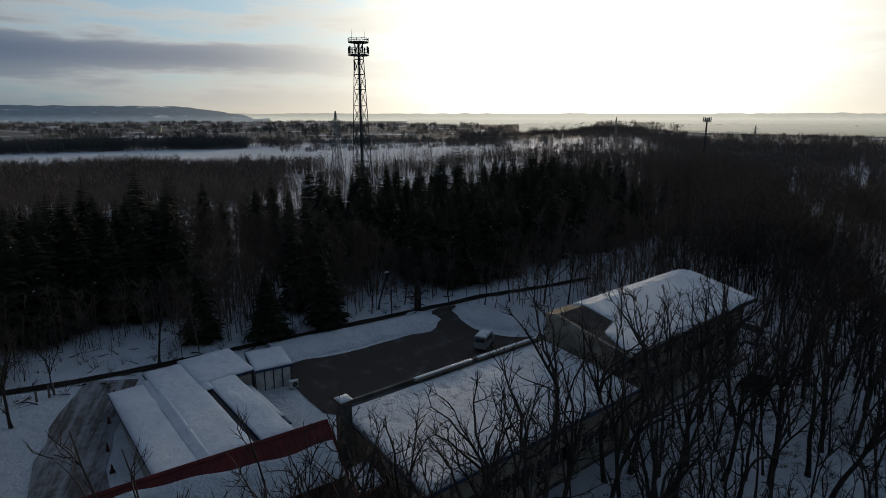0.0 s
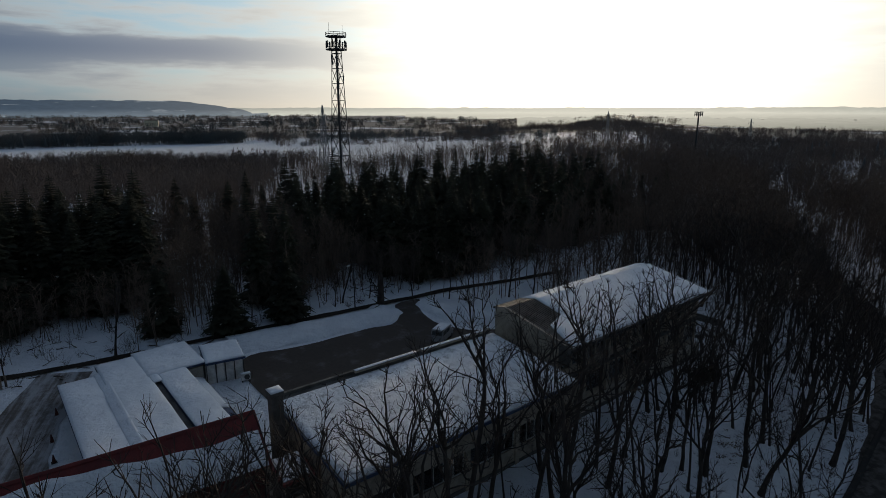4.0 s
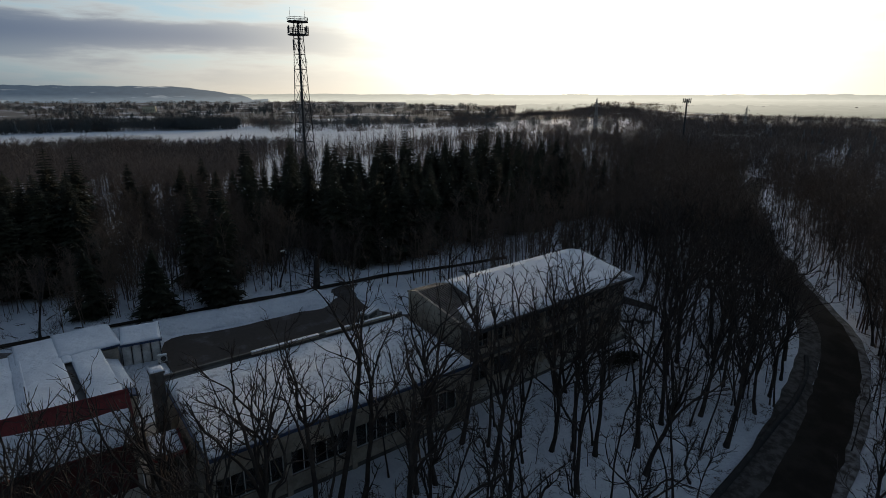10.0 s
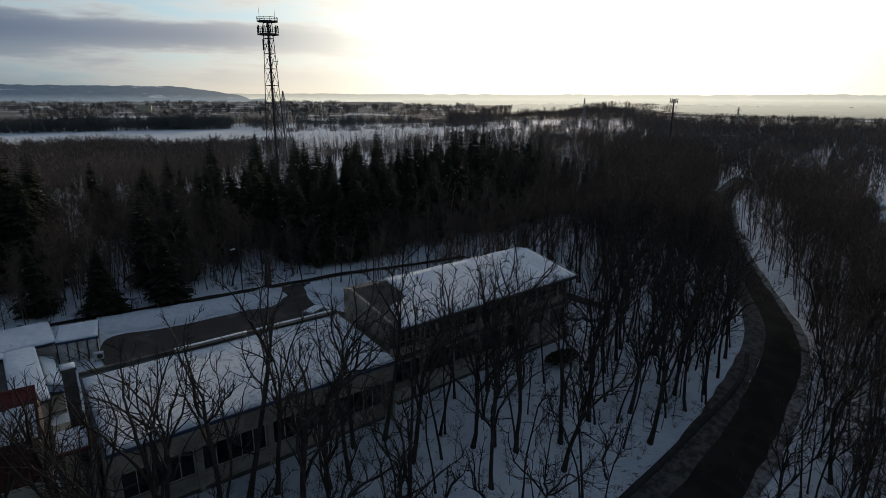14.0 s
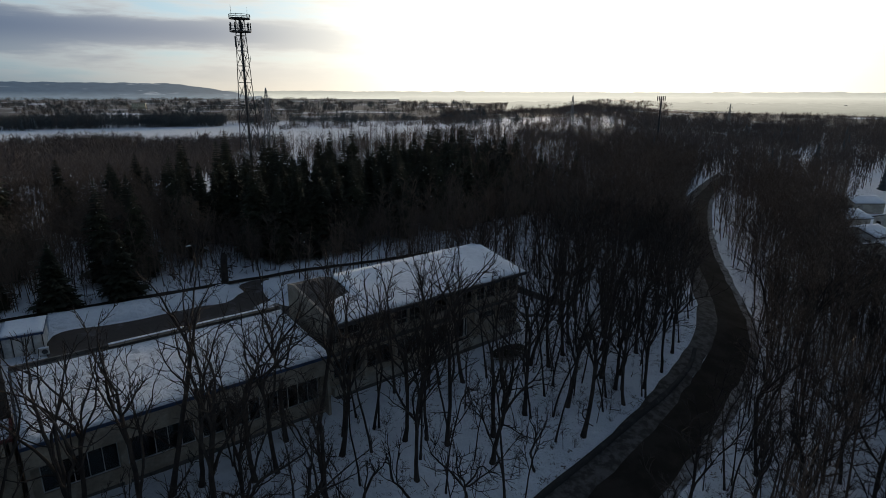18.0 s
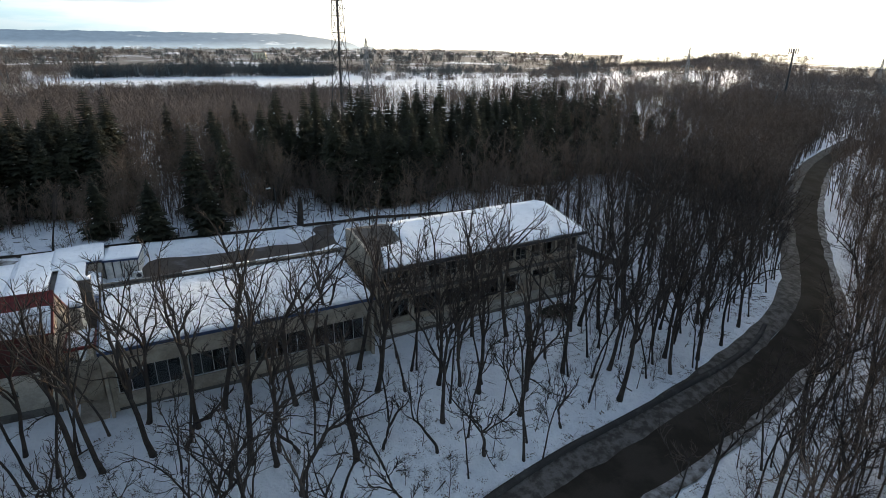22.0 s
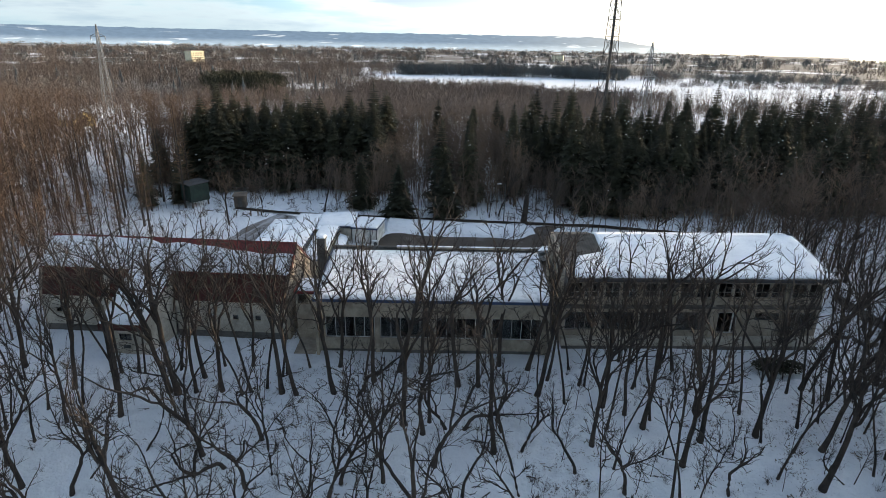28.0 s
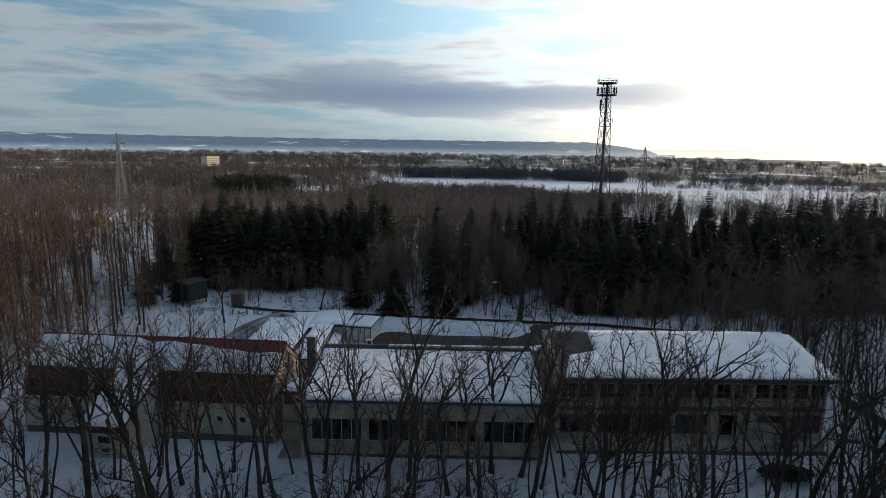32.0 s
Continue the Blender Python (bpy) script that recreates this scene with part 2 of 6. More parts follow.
GALVANISED = material("galvanised", (0.26, 0.26, 0.26), (0.17, 0.17, 0.17), 1.0, 0.6, 0.0, 9.0, spec=0.3)
BARK = material("bark", (0.060, 0.046, 0.038), (0.033, 0.026, 0.023), 1.2, 0.9, 0.5, 14.0, vary=0.3)
TWIG = material("twig", (0.062, 0.045, 0.036), (0.040, 0.030, 0.026), 1.2, 0.9, 0.0, 14.0, vary=0.25)
BROWN_TWIG = material("brown_twig", (0.150, 0.108, 0.082), (0.100, 0.074, 0.060), 0.08, 0.9, 0.0, 9.0)
# far trees: distance haze painted into base colours, paler and greyer than near ones
HAZED_BROWN = material("far_brown", (0.160, 0.126, 0.107), (0.118, 0.098, 0.088), 0.012, 0.95, 0.0, 0.4, spec=0.05)
HAZED_PINE = material("far_pine", (0.100, 0.110, 0.110), (0.076, 0.086, 0.088), 0.012, 0.95, 0.0, 0.4, spec=0.05)
RUSSET_TWIG = material("russet_twig", (0.140, 0.090, 0.062), (0.090, 0.062, 0.048), 0.08, 0.9, 0.0, 9.0)
LARCH_TWIG = material("larch_twig", (0.158, 0.097, 0.058), (0.10, 0.066, 0.044), 0.3, 0.9, 0.0, 9.0, vary=0.25)
NEEDLE = material("needles", (0.040, 0.040, 0.022), (0.024, 0.025, 0.015), 0.6, 0.85, 0.0, 9.0, vary=0.35)
GREEN_BOARD = material("green_board", (0.022, 0.042, 0.034), (0.014, 0.026, 0.022), 0.9, 0.7, 0.1, 8.0)
WOOD = material("old_wood", (0.17, 0.13, 0.10), (0.10, 0.08, 0.065), 0.9, 0.85, 0.2, 10.0)
CREAM = material("cream_wall", (0.80, 0.72, 0.52), (0.72, 0.64, 0.46), 0.3, 0.8, 0.05, 5.0)
YELLOW = material("yellow_wall", (0.60, 0.43, 0.16), (0.48, 0.34, 0.13), 0.3, 0.8, 0.05, 5.0)
RUBBER = material("rubber", (0.02, 0.02, 0.02), (0.03, 0.03, 0.03), 3.0, 0.8, 0.0, 20.0)
VAN_PAINT = material("van_paint", (0.30, 0.31, 0.32), (0.24, 0.25, 0.26), 2.0, 0.35, 0.0, 20.0, spec=0.5)


def drive_material():
    """Rutted drive: packed grey snow with brown wheel tracks drawn along it."""
    mat = bpy.data.materials.new("drive_ice")
    mat.use_nodes = True
    n = Nodes(mat.node_tree)
    place = n.add("ShaderNodeNewGeometry").outputs["Position"]
    across = n.vmath("DOT_PRODUCT", place, (0.93, -0.37, 0.0))
    along = n.vmath("DOT_PRODUCT", place, (0.37, 0.93, 0.0))
    drawn = n.add("ShaderNodeCombineXYZ", X=across, Y=n.math("MULTIPLY", along, 0.10), Z=0.0).outputs[0]
    ruts = n.noise(drawn, 1.1, 5.0, 0.65)
    lumps = n.noise(place, 1.6, 5.0, 0.65)
    tone = n.mix(n.ramp(n.math("ADD", n.math("MULTIPLY", ruts, 0.75), n.math("MULTIPLY", lumps, 0.25)), 0.40, 0.60), (0.36, 0.355, 0.36, 1), (0.105, 0.088, 0.075, 1))
    shader = n.add("ShaderNodeBsdfPrincipled", Base_Color=tone, Roughness=0.8)
    n.put(shader, "Normal", n.add("ShaderNodeBump", Strength=0.7, Distance=0.2, Height=n.math("ADD", ruts, lumps)).outputs[0])
    out = n.add("ShaderNodeOutputMaterial")
    n.tree.links.new(shader.outputs[0], out.inputs[0])
    return mat


DRIVE_ICE = drive_material()


def glass_material():
    mat = bpy.data.materials.new("window_glass")
    mat.use_nodes = True
    n = Nodes(mat.node_tree)
    shader = n.add("ShaderNodeBsdfPrincipled", Base_Color=(0.55, 0.6, 0.62, 1), Roughness=0.06, IOR=1.45)
    shader.inputs["Transmission Weight"].default_value = 1.0
    out = n.add("ShaderNodeOutputMaterial")
    n.tree.links.new(shader.outputs[0], out.inputs[0])
    return mat


GLASS = glass_material()


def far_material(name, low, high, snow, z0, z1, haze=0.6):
    """Distant land that glows by itself, air haze painted in: pale at its foot, bluer at its crest, with open snowy
    fields.
    """
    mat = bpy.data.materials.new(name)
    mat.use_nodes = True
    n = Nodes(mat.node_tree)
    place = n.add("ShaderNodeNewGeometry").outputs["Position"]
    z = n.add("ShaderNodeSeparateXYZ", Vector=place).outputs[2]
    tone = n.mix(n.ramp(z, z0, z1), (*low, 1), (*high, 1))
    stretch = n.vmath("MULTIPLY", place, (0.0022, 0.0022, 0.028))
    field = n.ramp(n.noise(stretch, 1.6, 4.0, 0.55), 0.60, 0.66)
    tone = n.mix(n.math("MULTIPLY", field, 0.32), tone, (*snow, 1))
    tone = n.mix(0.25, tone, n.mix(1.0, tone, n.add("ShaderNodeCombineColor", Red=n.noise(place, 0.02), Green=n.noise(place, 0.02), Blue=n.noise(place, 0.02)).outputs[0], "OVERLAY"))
    # painted glow of backlit mist, stronger toward the sun
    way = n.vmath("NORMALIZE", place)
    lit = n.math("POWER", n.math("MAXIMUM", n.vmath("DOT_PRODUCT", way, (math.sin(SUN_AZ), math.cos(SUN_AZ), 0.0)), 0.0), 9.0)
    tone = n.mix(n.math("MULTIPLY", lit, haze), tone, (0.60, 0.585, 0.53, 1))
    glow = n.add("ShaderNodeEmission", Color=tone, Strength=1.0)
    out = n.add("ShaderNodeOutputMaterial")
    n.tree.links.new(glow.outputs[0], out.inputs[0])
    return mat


# ---- mesh helpers ----
class Mesh:
    """Gathers vertices and faces, then makes one mesh object."""

    def __init__(self):
        self.v, self.f = [], []

    def face_loop(self, rings, caps=True, closed=True):
        start, k = len(self.v), len(rings[0])
        for ring in rings:
            self.v.extend(tuple(p) for p in ring)
        for r in range(len(rings) - 1):
            a, b = start + r * k, start + (r + 1) * k
            for i in range(k if closed else k - 1):
                j = (i + 1) % k
                self.f.append((a + i, a + j, b + j, b + i))
        if caps:
            self.f.append(tuple(start + i for i in reversed(range(k))))
            last = start + (len(rings) - 1) * k
            self.f.append(tuple(last + i for i in range(k)))
        return self

    def box(self, x0, x1, y0, y1, z0, z1):
        ring = [(x0, y0), (x1, y0), (x1, y1), (x0, y1)]
        return self.face_loop([[(x, y, z0) for x, y in ring], [(x, y, z1) for x, y in ring]])

    def prism(self, bottom, top):
        return self.face_loop([bottom, top])

    def tube(self, points, radii, sides=4, caps=False):
        rings, count = [], len(points)
        for i, p in enumerate(points):
            a, b = points[max(i - 1, 0)], points[min(i + 1, count - 1)]
            d = Vector(b) - Vector(a)
            if d.length < 1e-6:
                d = Vector((0, 0, 1))
            d.normalize()
            side = d.cross(Vector((0, 0, 1)) if abs(d.z) < 0.9 else Vector((1, 0, 0))).normalized()
            other = d.cross(side)
            rings.append([tuple(Vector(p) + radii[i] * (math.cos(2 * math.pi * s / sides) * side + math.sin(2 * math.pi * s / sides) * other)) for s in range(sides)])
        return self.face_loop(rings, caps)

    def beam(self, a, b, w, sides=4):
        return self.tube([a, b], [w, w], sides, True)

    def disc(self, centre, radius, z0, z1, sides=20):
        rings = [[(centre[0] + radius * math.cos(2 * math.pi * s / sides), centre[1] + radius * math.sin(2 * math.pi * s / sides), z) for s in range(sides)] for z in (z0, z1)]
        return self.face_loop(rings)

    def data(self, name, mat, smooth=False):
        me = bpy.data.meshes.new(name)
        me.from_pydata(self.v, [], self.f)
        me.materials.append(mat)
        if smooth:
            me.polygons.foreach_set("use_smooth", [True] * len(me.polygons))
        return me

    def arrays(self):
        """All faces as triangles, in numpy."""
        tris = []
        for f in self.f:
            for i in range(1, len(f) - 1):
                tris.append((f[0], f[i], f[i + 1]))
        return np.array(self.v, np.float32), np.array(tris, np.int32)


def part(name, mesh, mat, parent=None, label="", smooth=False):
    ob = new(name, mesh.data(name, mat, smooth))
    if parent is not None:
        ob.parent = parent
    if label:
        ob["label"] = label
    return ob


def thing(name, label, category, at=(0, 0, 0), turn=0.0, group="", kind=""):
    ob = new(name)
    ob.matrix_world = pose(*at, 0, 0, turn)
    return tagged(ob, label, category, group, kind)


def numpy_mesh(name, verts, tris, mat):
    me = bpy.data.meshes.new(name)
    me.vertices.add(len(verts))
    me.vertices.foreach_set("co", np.ascontiguousarray(verts, np.float32).ravel())
    me.loops.add(len(tris) * 3)
    me.loops.foreach_set("vertex_index", np.ascontiguousarray(tris, np.int32).ravel())
    me.polygons.add(len(tris))
    me.polygons.foreach_set("loop_start", np.arange(0, len(tris) * 3, 3, dtype=np.int32))
    me.update(calc_edges=True)
    me.materials.append(mat)
    return me


def scatter(name, variants, spots, mat, label, category):
    """One object of kind stuff: copies of the variants, (x, y, z, scale, turn) each."""
    vs, ts, base = [], [], 0
    for i, (x, y, z, s, a) in enumerate(spots):
        v, t = variants[i % len(variants)]
        c, n = math.cos(a), math.sin(a)
        turn = np.array([[c, -n, 0], [n, c, 0], [0, 0, 1]], np.float32) * s
        vs.append(v @ turn.T + np.array((x, y, z), np.float32))
        ts.append(t + base)
        base += len(v)
    ob = new(name, numpy_mesh(name, np.concatenate(vs), np.concatenate(ts), mat))
    return tagged(ob, label, category, kind="stuff")


# ---- ground ----
ROAD = [(-60, -34), (-30, -22), (0, -12), (25, -3.5), (40, 0.8), (48, 2.4), (57, 3.2), (70, 5.2), (86, 8.9), (97, 13.5), (107, 19.5), (130, 34), (160, 50), (200, 68), (260, 88)]
LEVELS = [(-400, -9), (-60, -6), (-20, -4.2), (-6, -3.3), (2, -3.0), (7, -2.5), (11, -1.5), (15, -1.0), (22, -0.25), (27, 0.0), (37, 0.4), (46, 1.6), (52, 2.4), (60, 2.9), (90, 3.6),
          (125, 4.0), (160, 1.0), (200, -3.5), (300, -9.5), (420, -12), (5000, -12)]


def gz(x, y):
    """Height of the ground."""
    v = y - 0.62 * max(0.0, x - 92.0)
    z = np.interp(v, [a for a, _ in LEVELS], [b for _, b in LEVELS])
    return float(z + 0.18 * noise.noise((x * 0.09, y * 0.09, 0.3)) + 0.08 * noise.noise((x * 0.45, y * 0.45, 2.3)))


def road_distance(x, y):
    best = 1e9
    for (ax, ay), (bx, by) in zip(ROAD, ROAD[1:]):
        t = max(0.0, min(1.0, ((x - ax) * (bx - ax) + (y - ay) * (by - ay)) / ((bx - ax) ** 2 + (by - ay) ** 2)))
        best = min(best, math.hypot(x - ax - t * (bx - ax), y - ay - t * (by - ay)))
    return best


def make_ground():
    xs = np.unique(np.concatenate([np.linspace(-4600, -300, 14), np.linspace(-300, -40, 22), np.linspace(-40, 175, 152), np.linspace(175, 275, 50), np.linspace(275, 400, 14), np.linspace(400, 4600, 14)]))
    ys = np.unique(np.concatenate([np.linspace(-4600, -150, 12), np.linspace(-150, -30, 12), np.linspace(-30, 75, 90), np.linspace(75, 105, 20), np.linspace(105, 420, 46), np.linspace(420, 4600, 16)]))
    m = Mesh()
    for y in ys:
        for x in xs:
            m.v.append((float(x), float(y), gz(x, y)))
    w = len(xs)
    for j in range(len(ys) - 1):
        for i in range(w - 1):
            m.f.append((j * w + i, j * w + i + 1, (j + 1) * w + i + 1, (j + 1) * w + i))
    ground = part("ground", m, SNOW, smooth=True)
    tagged(ground, "snow-covered ground sloping down to the road", "ground", kind="structure")


def smooth_line(points, step=2.0):
    """A Catmull-Rom line through the points, sampled evenly."""
    pts = [Vector((*p, 0)) for p in points]
    pts = [2 * pts[0] - pts[1]] + pts + [2 * pts[-1] - pts[-2]]
    line = []
    for i in range(1, len(pts) - 2):
        a, b, c, d = pts[i - 1:i + 3]
        count = max(2, int((c - b).length / step))
        for k in range(count):
            t = k / count
            line.append(0.5 * (2 * b + (c - a) * t + (2 * a - 5 * b + 4 * c - d) * t * t + (3 * b - a - 3 * c + d) * t ** 3))
    return line + [pts[-2]]


def ribbon(name, points, offsets, lift, mat, label, category, jitter=0.0, kind="structure"):
    """A strip laid along a line; offsets: (sideways, height) across it."""
    line = smooth_line(points)
    rng = random.Random(5)
    rows = []
    for i, p in enumerate(line):
        d = (line[min(i + 1, len(line) - 1)] - line[max(i - 1, 0)]).normalized()
        side = Vector((-d.y, d.x, 0))
        row = []
        for o, h in offsets:
            q = p + side * (o + (rng.uniform(-jitter, jitter)))
            row.append((q.x, q.y, gz(q.x, q.y) + lift + h))
        rows.append(row)
    m = Mesh().face_loop(rows, caps=False, closed=False)
    ob = part(name, m, mat, smooth=True)
    return tagged(ob, label, category, kind=kind)


make_ground()

ribbon("road", ROAD, [(-3.05, 0), (-2.0, 0.03), (-0.9, 0.05), (0.3, 0.03), (1.35, 0)], 0.07, ASPHALT, "dark wet asphalt road curving through the bare wood", "road", 0.14)
ribbon("road_verge", ROAD, [(1.2, 0.04), (1.6, 0.12), (2.1, 0.15), (2.7, 0.12), (3.2, 0.10), (3.7, 0.02)], 0.035, LITTER, "dead leaves and patches of thin snow along the road", "verge", 0.18)
ribbon("road_verge", ROAD, [(-4.0, 0.05), (-3.6, 0.12), (-3.2, 0.11), (-2.85, 0.05)], 0.045, LEAFY_SNOW, "thin trodden snow and dead leaves at the road edge", "verge", 0.22)
KERB = [(-31, -18.6), (-1.2, -8.6), (25, 0.3), (40, 4.5), (48, 6.0), (57, 6.7), (65, 7.4), (72, 8.0), (79, 9.3), (83, 10.8)]
ribbon("roadside_drain", KERB, [(-0.27, -0.05), (-0.23, 0.42), (0.2, 0.42), (0.24, -0.05)], 0.0, KERB_DARK, "dark concrete kerb wall along the road", "kerb")


# ---- buildings ----
def snow_cover(name, corners, parent, thick=0.22, seed=1, nu=26, nv=14, ragged=0.0, mat=None, square=False):
    """A rounded, slightly lumpy layer of snow on the quad of corners (a, b, c, d), a to b along the eave."""
    a, b, c, d = [Vector(p) for p in corners]
    m = Mesh()
    for layer in (0, 1):
        for j in range(nv + 1):
            for i in range(nu + 1):
                u, v = i / nu, j / nv
                p = (a * (1 - u) + b * u) * (1 - v) + (d * (1 - u) + c * u) * v
                edge = min(1.0, 4.5 * min(u, 1 - u) * (b - a).length / 4, 4.5 * (v if square else min(v, 1 - v)) * (d - a).length / 4)
                lump = noise.noise((p.x * 0.35 + seed, p.y * 0.35, seed)) * 0.45 + noise.noise((p.x * 1.3, p.y * 1.3, seed)) * 0.18
                if ragged and v < 0.02:
                    p = p + (d - a).normalized() * ragged * (0.5 + noise.noise((u * 9, seed, 0)))
                z = thick * (0.35 + 0.65 * math.sqrt(max(edge, 0.0))) * (1 + lump) if layer else 0.004
                m.v.append((p.x, p.y, p.z + z))
    w, size = nu + 1, (nu + 1) * (nv + 1)
    for j in range(nv):
        for i in range(nu):
            q = (j * w + i, j * w + i + 1, (j + 1) * w + i + 1, (j + 1) * w + i)
            m.f.append(tuple(size + k for k in q))
            m.f.append(tuple(reversed(q)))
    rim = [i for i in range(w)] + [j * w + nu for j in range(1, nv + 1)] + [nv * w + i for i in range(nu - 1, -1, -1)] + [j * w for j in range(nv - 1, 0, -1)]
    for k, p in enumerate(rim):
        q = rim[(k + 1) % len(rim)]
        m.f.append((p, q, size + q, size + p))
    return part(name, m, mat or ROOF_SNOW, parent, "white snow lying on the roof", smooth=True)


def slab(name, corners, thick, mat, parent, label=""):
    """A plate whose upper side is the quad of corners."""
    top = [tuple(p) for p in corners]
    return part(name, Mesh().prism([(x, y, z - thick) for x, y, z in top], top), mat, parent, label)


def window(parent, x0, x1, y, z0, z1, panes=2, frame_mat=None, rail=False, deep=0.12, open_dark=False):
    """A window in a wall that faces -y: frame, mullions and panes."""
    f = 0.07
    m = Mesh().box(x0, x1, y, y + deep, z0, z0 + f).box(x0, x1, y, y + deep, z1 - f, z1).box(x0, x0 + f, y, y + deep, z0 + f, z1 - f).box(x1 - f, x1, y, y + deep, z0 + f, z1 - f)
    w = part("window", m, frame_mat or WHITE_PAINT, parent)
    step = (x1 - x0 - 2 * f) / panes
    for i in range(panes):
        a = x0 + f + i * step
        if i:
            part("mullion", Mesh().box(a - 0.026, a + 0.026, y + 0.01, y + deep - 0.01, z0 + f, z1 - f), frame_mat or WHITE_PAINT, w)
        pane = part("pane", Mesh().box(a + (0.035 if i else 0), a + step - (0.035 if i < panes - 1 else 0), y + 0.05, y + 0.056, z0 + f, z1 - f), GLASS, w)
        pane.visible_shadow = False
    if rail:
        part("rail", Mesh().box(x0 + f, x1 - f, y - 0.004, y + 0.046, z0 + 0.36 * (z1 - z0), z0 + 0.36 * (z1 - z0) + 0.06), frame_mat or WHITE_PAINT, w)
    part("sill", Mesh().box(x0 - 0.05, x1 + 0.05, y - 0.12, y - 0.004, z0 - 0.07, z0), CONCRETE, w)
    return w


def front_wall(parent, x0, x1, y, thick, z0, z1, openings, mat, name="front_wall"):
    """A wall facing -y with openings (x0, x1, z0, z1) in one row, cut right through."""
    at = x0
    for a, b, lo, hi in sorted(openings):
        if a > at + 1e-3:
            part(name, Mesh().box(at, a, y, y + thick, z0, z1), mat, parent)
        part(name, Mesh().box(a, b, y, y + thick, z0, lo), mat, parent)
        part(name, Mesh().box(a, b, y, y + thick, hi, z1), mat, parent)
        at = b
    if x1 > at + 1e-3:
        part(name, Mesh().box(at, x1, y, y + thick, z0, z1), mat, parent)


def long_hall():
    """The long single-storey wing with a row of wide windows under a deep fascia."""
    hall = thing("school_wing", "long grey concrete wing with a deep fascia and snow-covered roof", "building", (18.35, 23.85, 0), -1.3)
    L, D, W = 22.5, 11.2, 1.5
    z_front, z_back = 6.12, 7.15
    slab("roof", [(0, 0, z_front), (L, 0, z_front), (L, D, z_back), (0, D, z_back)], 0.22, CONCRETE_DARK, hall)
    snow_cover("roof_snow", [(0.12, 0.10, z_front), (L - 0.1, 0.10, z_front), (L - 0.1, D - 0.5, z_back - 0.05), (0.12, D - 0.5, z_back - 0.05)], hall, 0.2, 3, 60, 26, mat=SNOW_THIN)
    part("fascia", Mesh().prism([(0, 0.02, z_front - 0.23), (L, 0.02, z_front - 0.23), (L, 0.3, z_front - 0.23), (0, 0.3, z_front - 0.23)][::-1], [(0.1, 0.28, 4.25), (L - 0.15, 0.28, 4.25), (L - 0.15, 0.52, 4.25), (0.1, 0.52, 4.25)][::-1]), CONCRETE, hall, "plain weathered concrete fascia")
    part("fascia_cap", Mesh().box(-0.03, L + 0.03, -0.06, 0.02, z_front - 0.2, z_front + 0.06), BLUE_TRIM, hall, "thin dark metal edging")
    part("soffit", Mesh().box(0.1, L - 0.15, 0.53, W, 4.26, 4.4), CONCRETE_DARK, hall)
    groups = [(0.75, 5.55), (6.1, 10.95), (11.5, 16.35), (16.9, 21.75)]
    front_wall(hall, 0, L, W, 0.25, -0.9, 4.25, [(a, b, 1.42, 3.66) for a, b in groups], CONCRETE)
    for a, b in groups:
        window(hall, a, b, W + 0.08, 1.42, 3.66, 5)
    for a in (0.15, 5.62, 11.02, 16.42, 21.85):
        part("pier", Mesh().box(a, a + 0.42, W - 0.16, W - 0.003, -0.9, 4.25), CONCRETE, hall)
    part("plinth", Mesh().box(0, L, W - 0.1, W - 0.004, -0.9, 0.15), CONCRETE_DARK, hall)
    part("side_wall", Mesh().prism([(0, 0.6, -0.9), (0.25, 0.6, -0.9), (0.25, D, -0.9), (0, D, -0.9)], [(0, 0.6, z_front - 0.2), (0.25, 0.6, z_front - 0.2), (0.25, D, z_back - 0.24), (0, D, z_back - 0.24)]), CONCRETE, hall)
    part("side_wall", Mesh().prism([(L - 0.25, 0.6, -0.9), (L, 0.6, -0.9), (L, D, -0.9), (L - 0.25, D, -0.9)], [(L - 0.25, 0.6, z_front - 0.2), (L, 0.6, z_front - 0.2), (L, D, z_back - 0.24), (L - 0.25, D, z_back - 0.24)]), CONCRETE, hall)
    part("back_wall", Mesh().box(0.25, L - 0.25, D - 0.25, D, -0.5, z_back - 0.23), CONCRETE, hall)
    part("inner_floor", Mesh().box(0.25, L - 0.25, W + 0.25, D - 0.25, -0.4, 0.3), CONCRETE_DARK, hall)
    part("parapet", Mesh().box(0, L, D, D + 0.25, 6.6, z_back + 0.28), CONCRETE_DARK, hall)
    for a, b in ((7.0, 13.2), (13.9, 21.8)):
        part("parapet_rail", Mesh().box(a, b, D - 0.35, D - 0.12, z_back + 0.2, z_back + 0.42), CONCRETE, hall, "grey metal gutter box with snow on it")
        snow_cover("rail_snow", [(a, D - 0.4, z_back + 0.424), (b, D - 0.4, z_back + 0.424), (b, D - 0.05, z_back + 0.424), (a, D - 0.05, z_back + 0.424)], hall, 0.1, 7, 20, 3)
    part("verge", Mesh().prism([(-0.05, 0, z_front - 0.2), (0.0, 0, z_front - 0.2), (0.0, D, z_back - 0.2), (-0.05, D, z_back - 0.2)], [(-0.05, 0, z_front + 0.05), (0.0, 0, z_front + 0.05), (0.0, D, z_back + 0.05), (-0.05, D, z_back + 0.05)]), BLUE_TRIM, hall)
    return hall


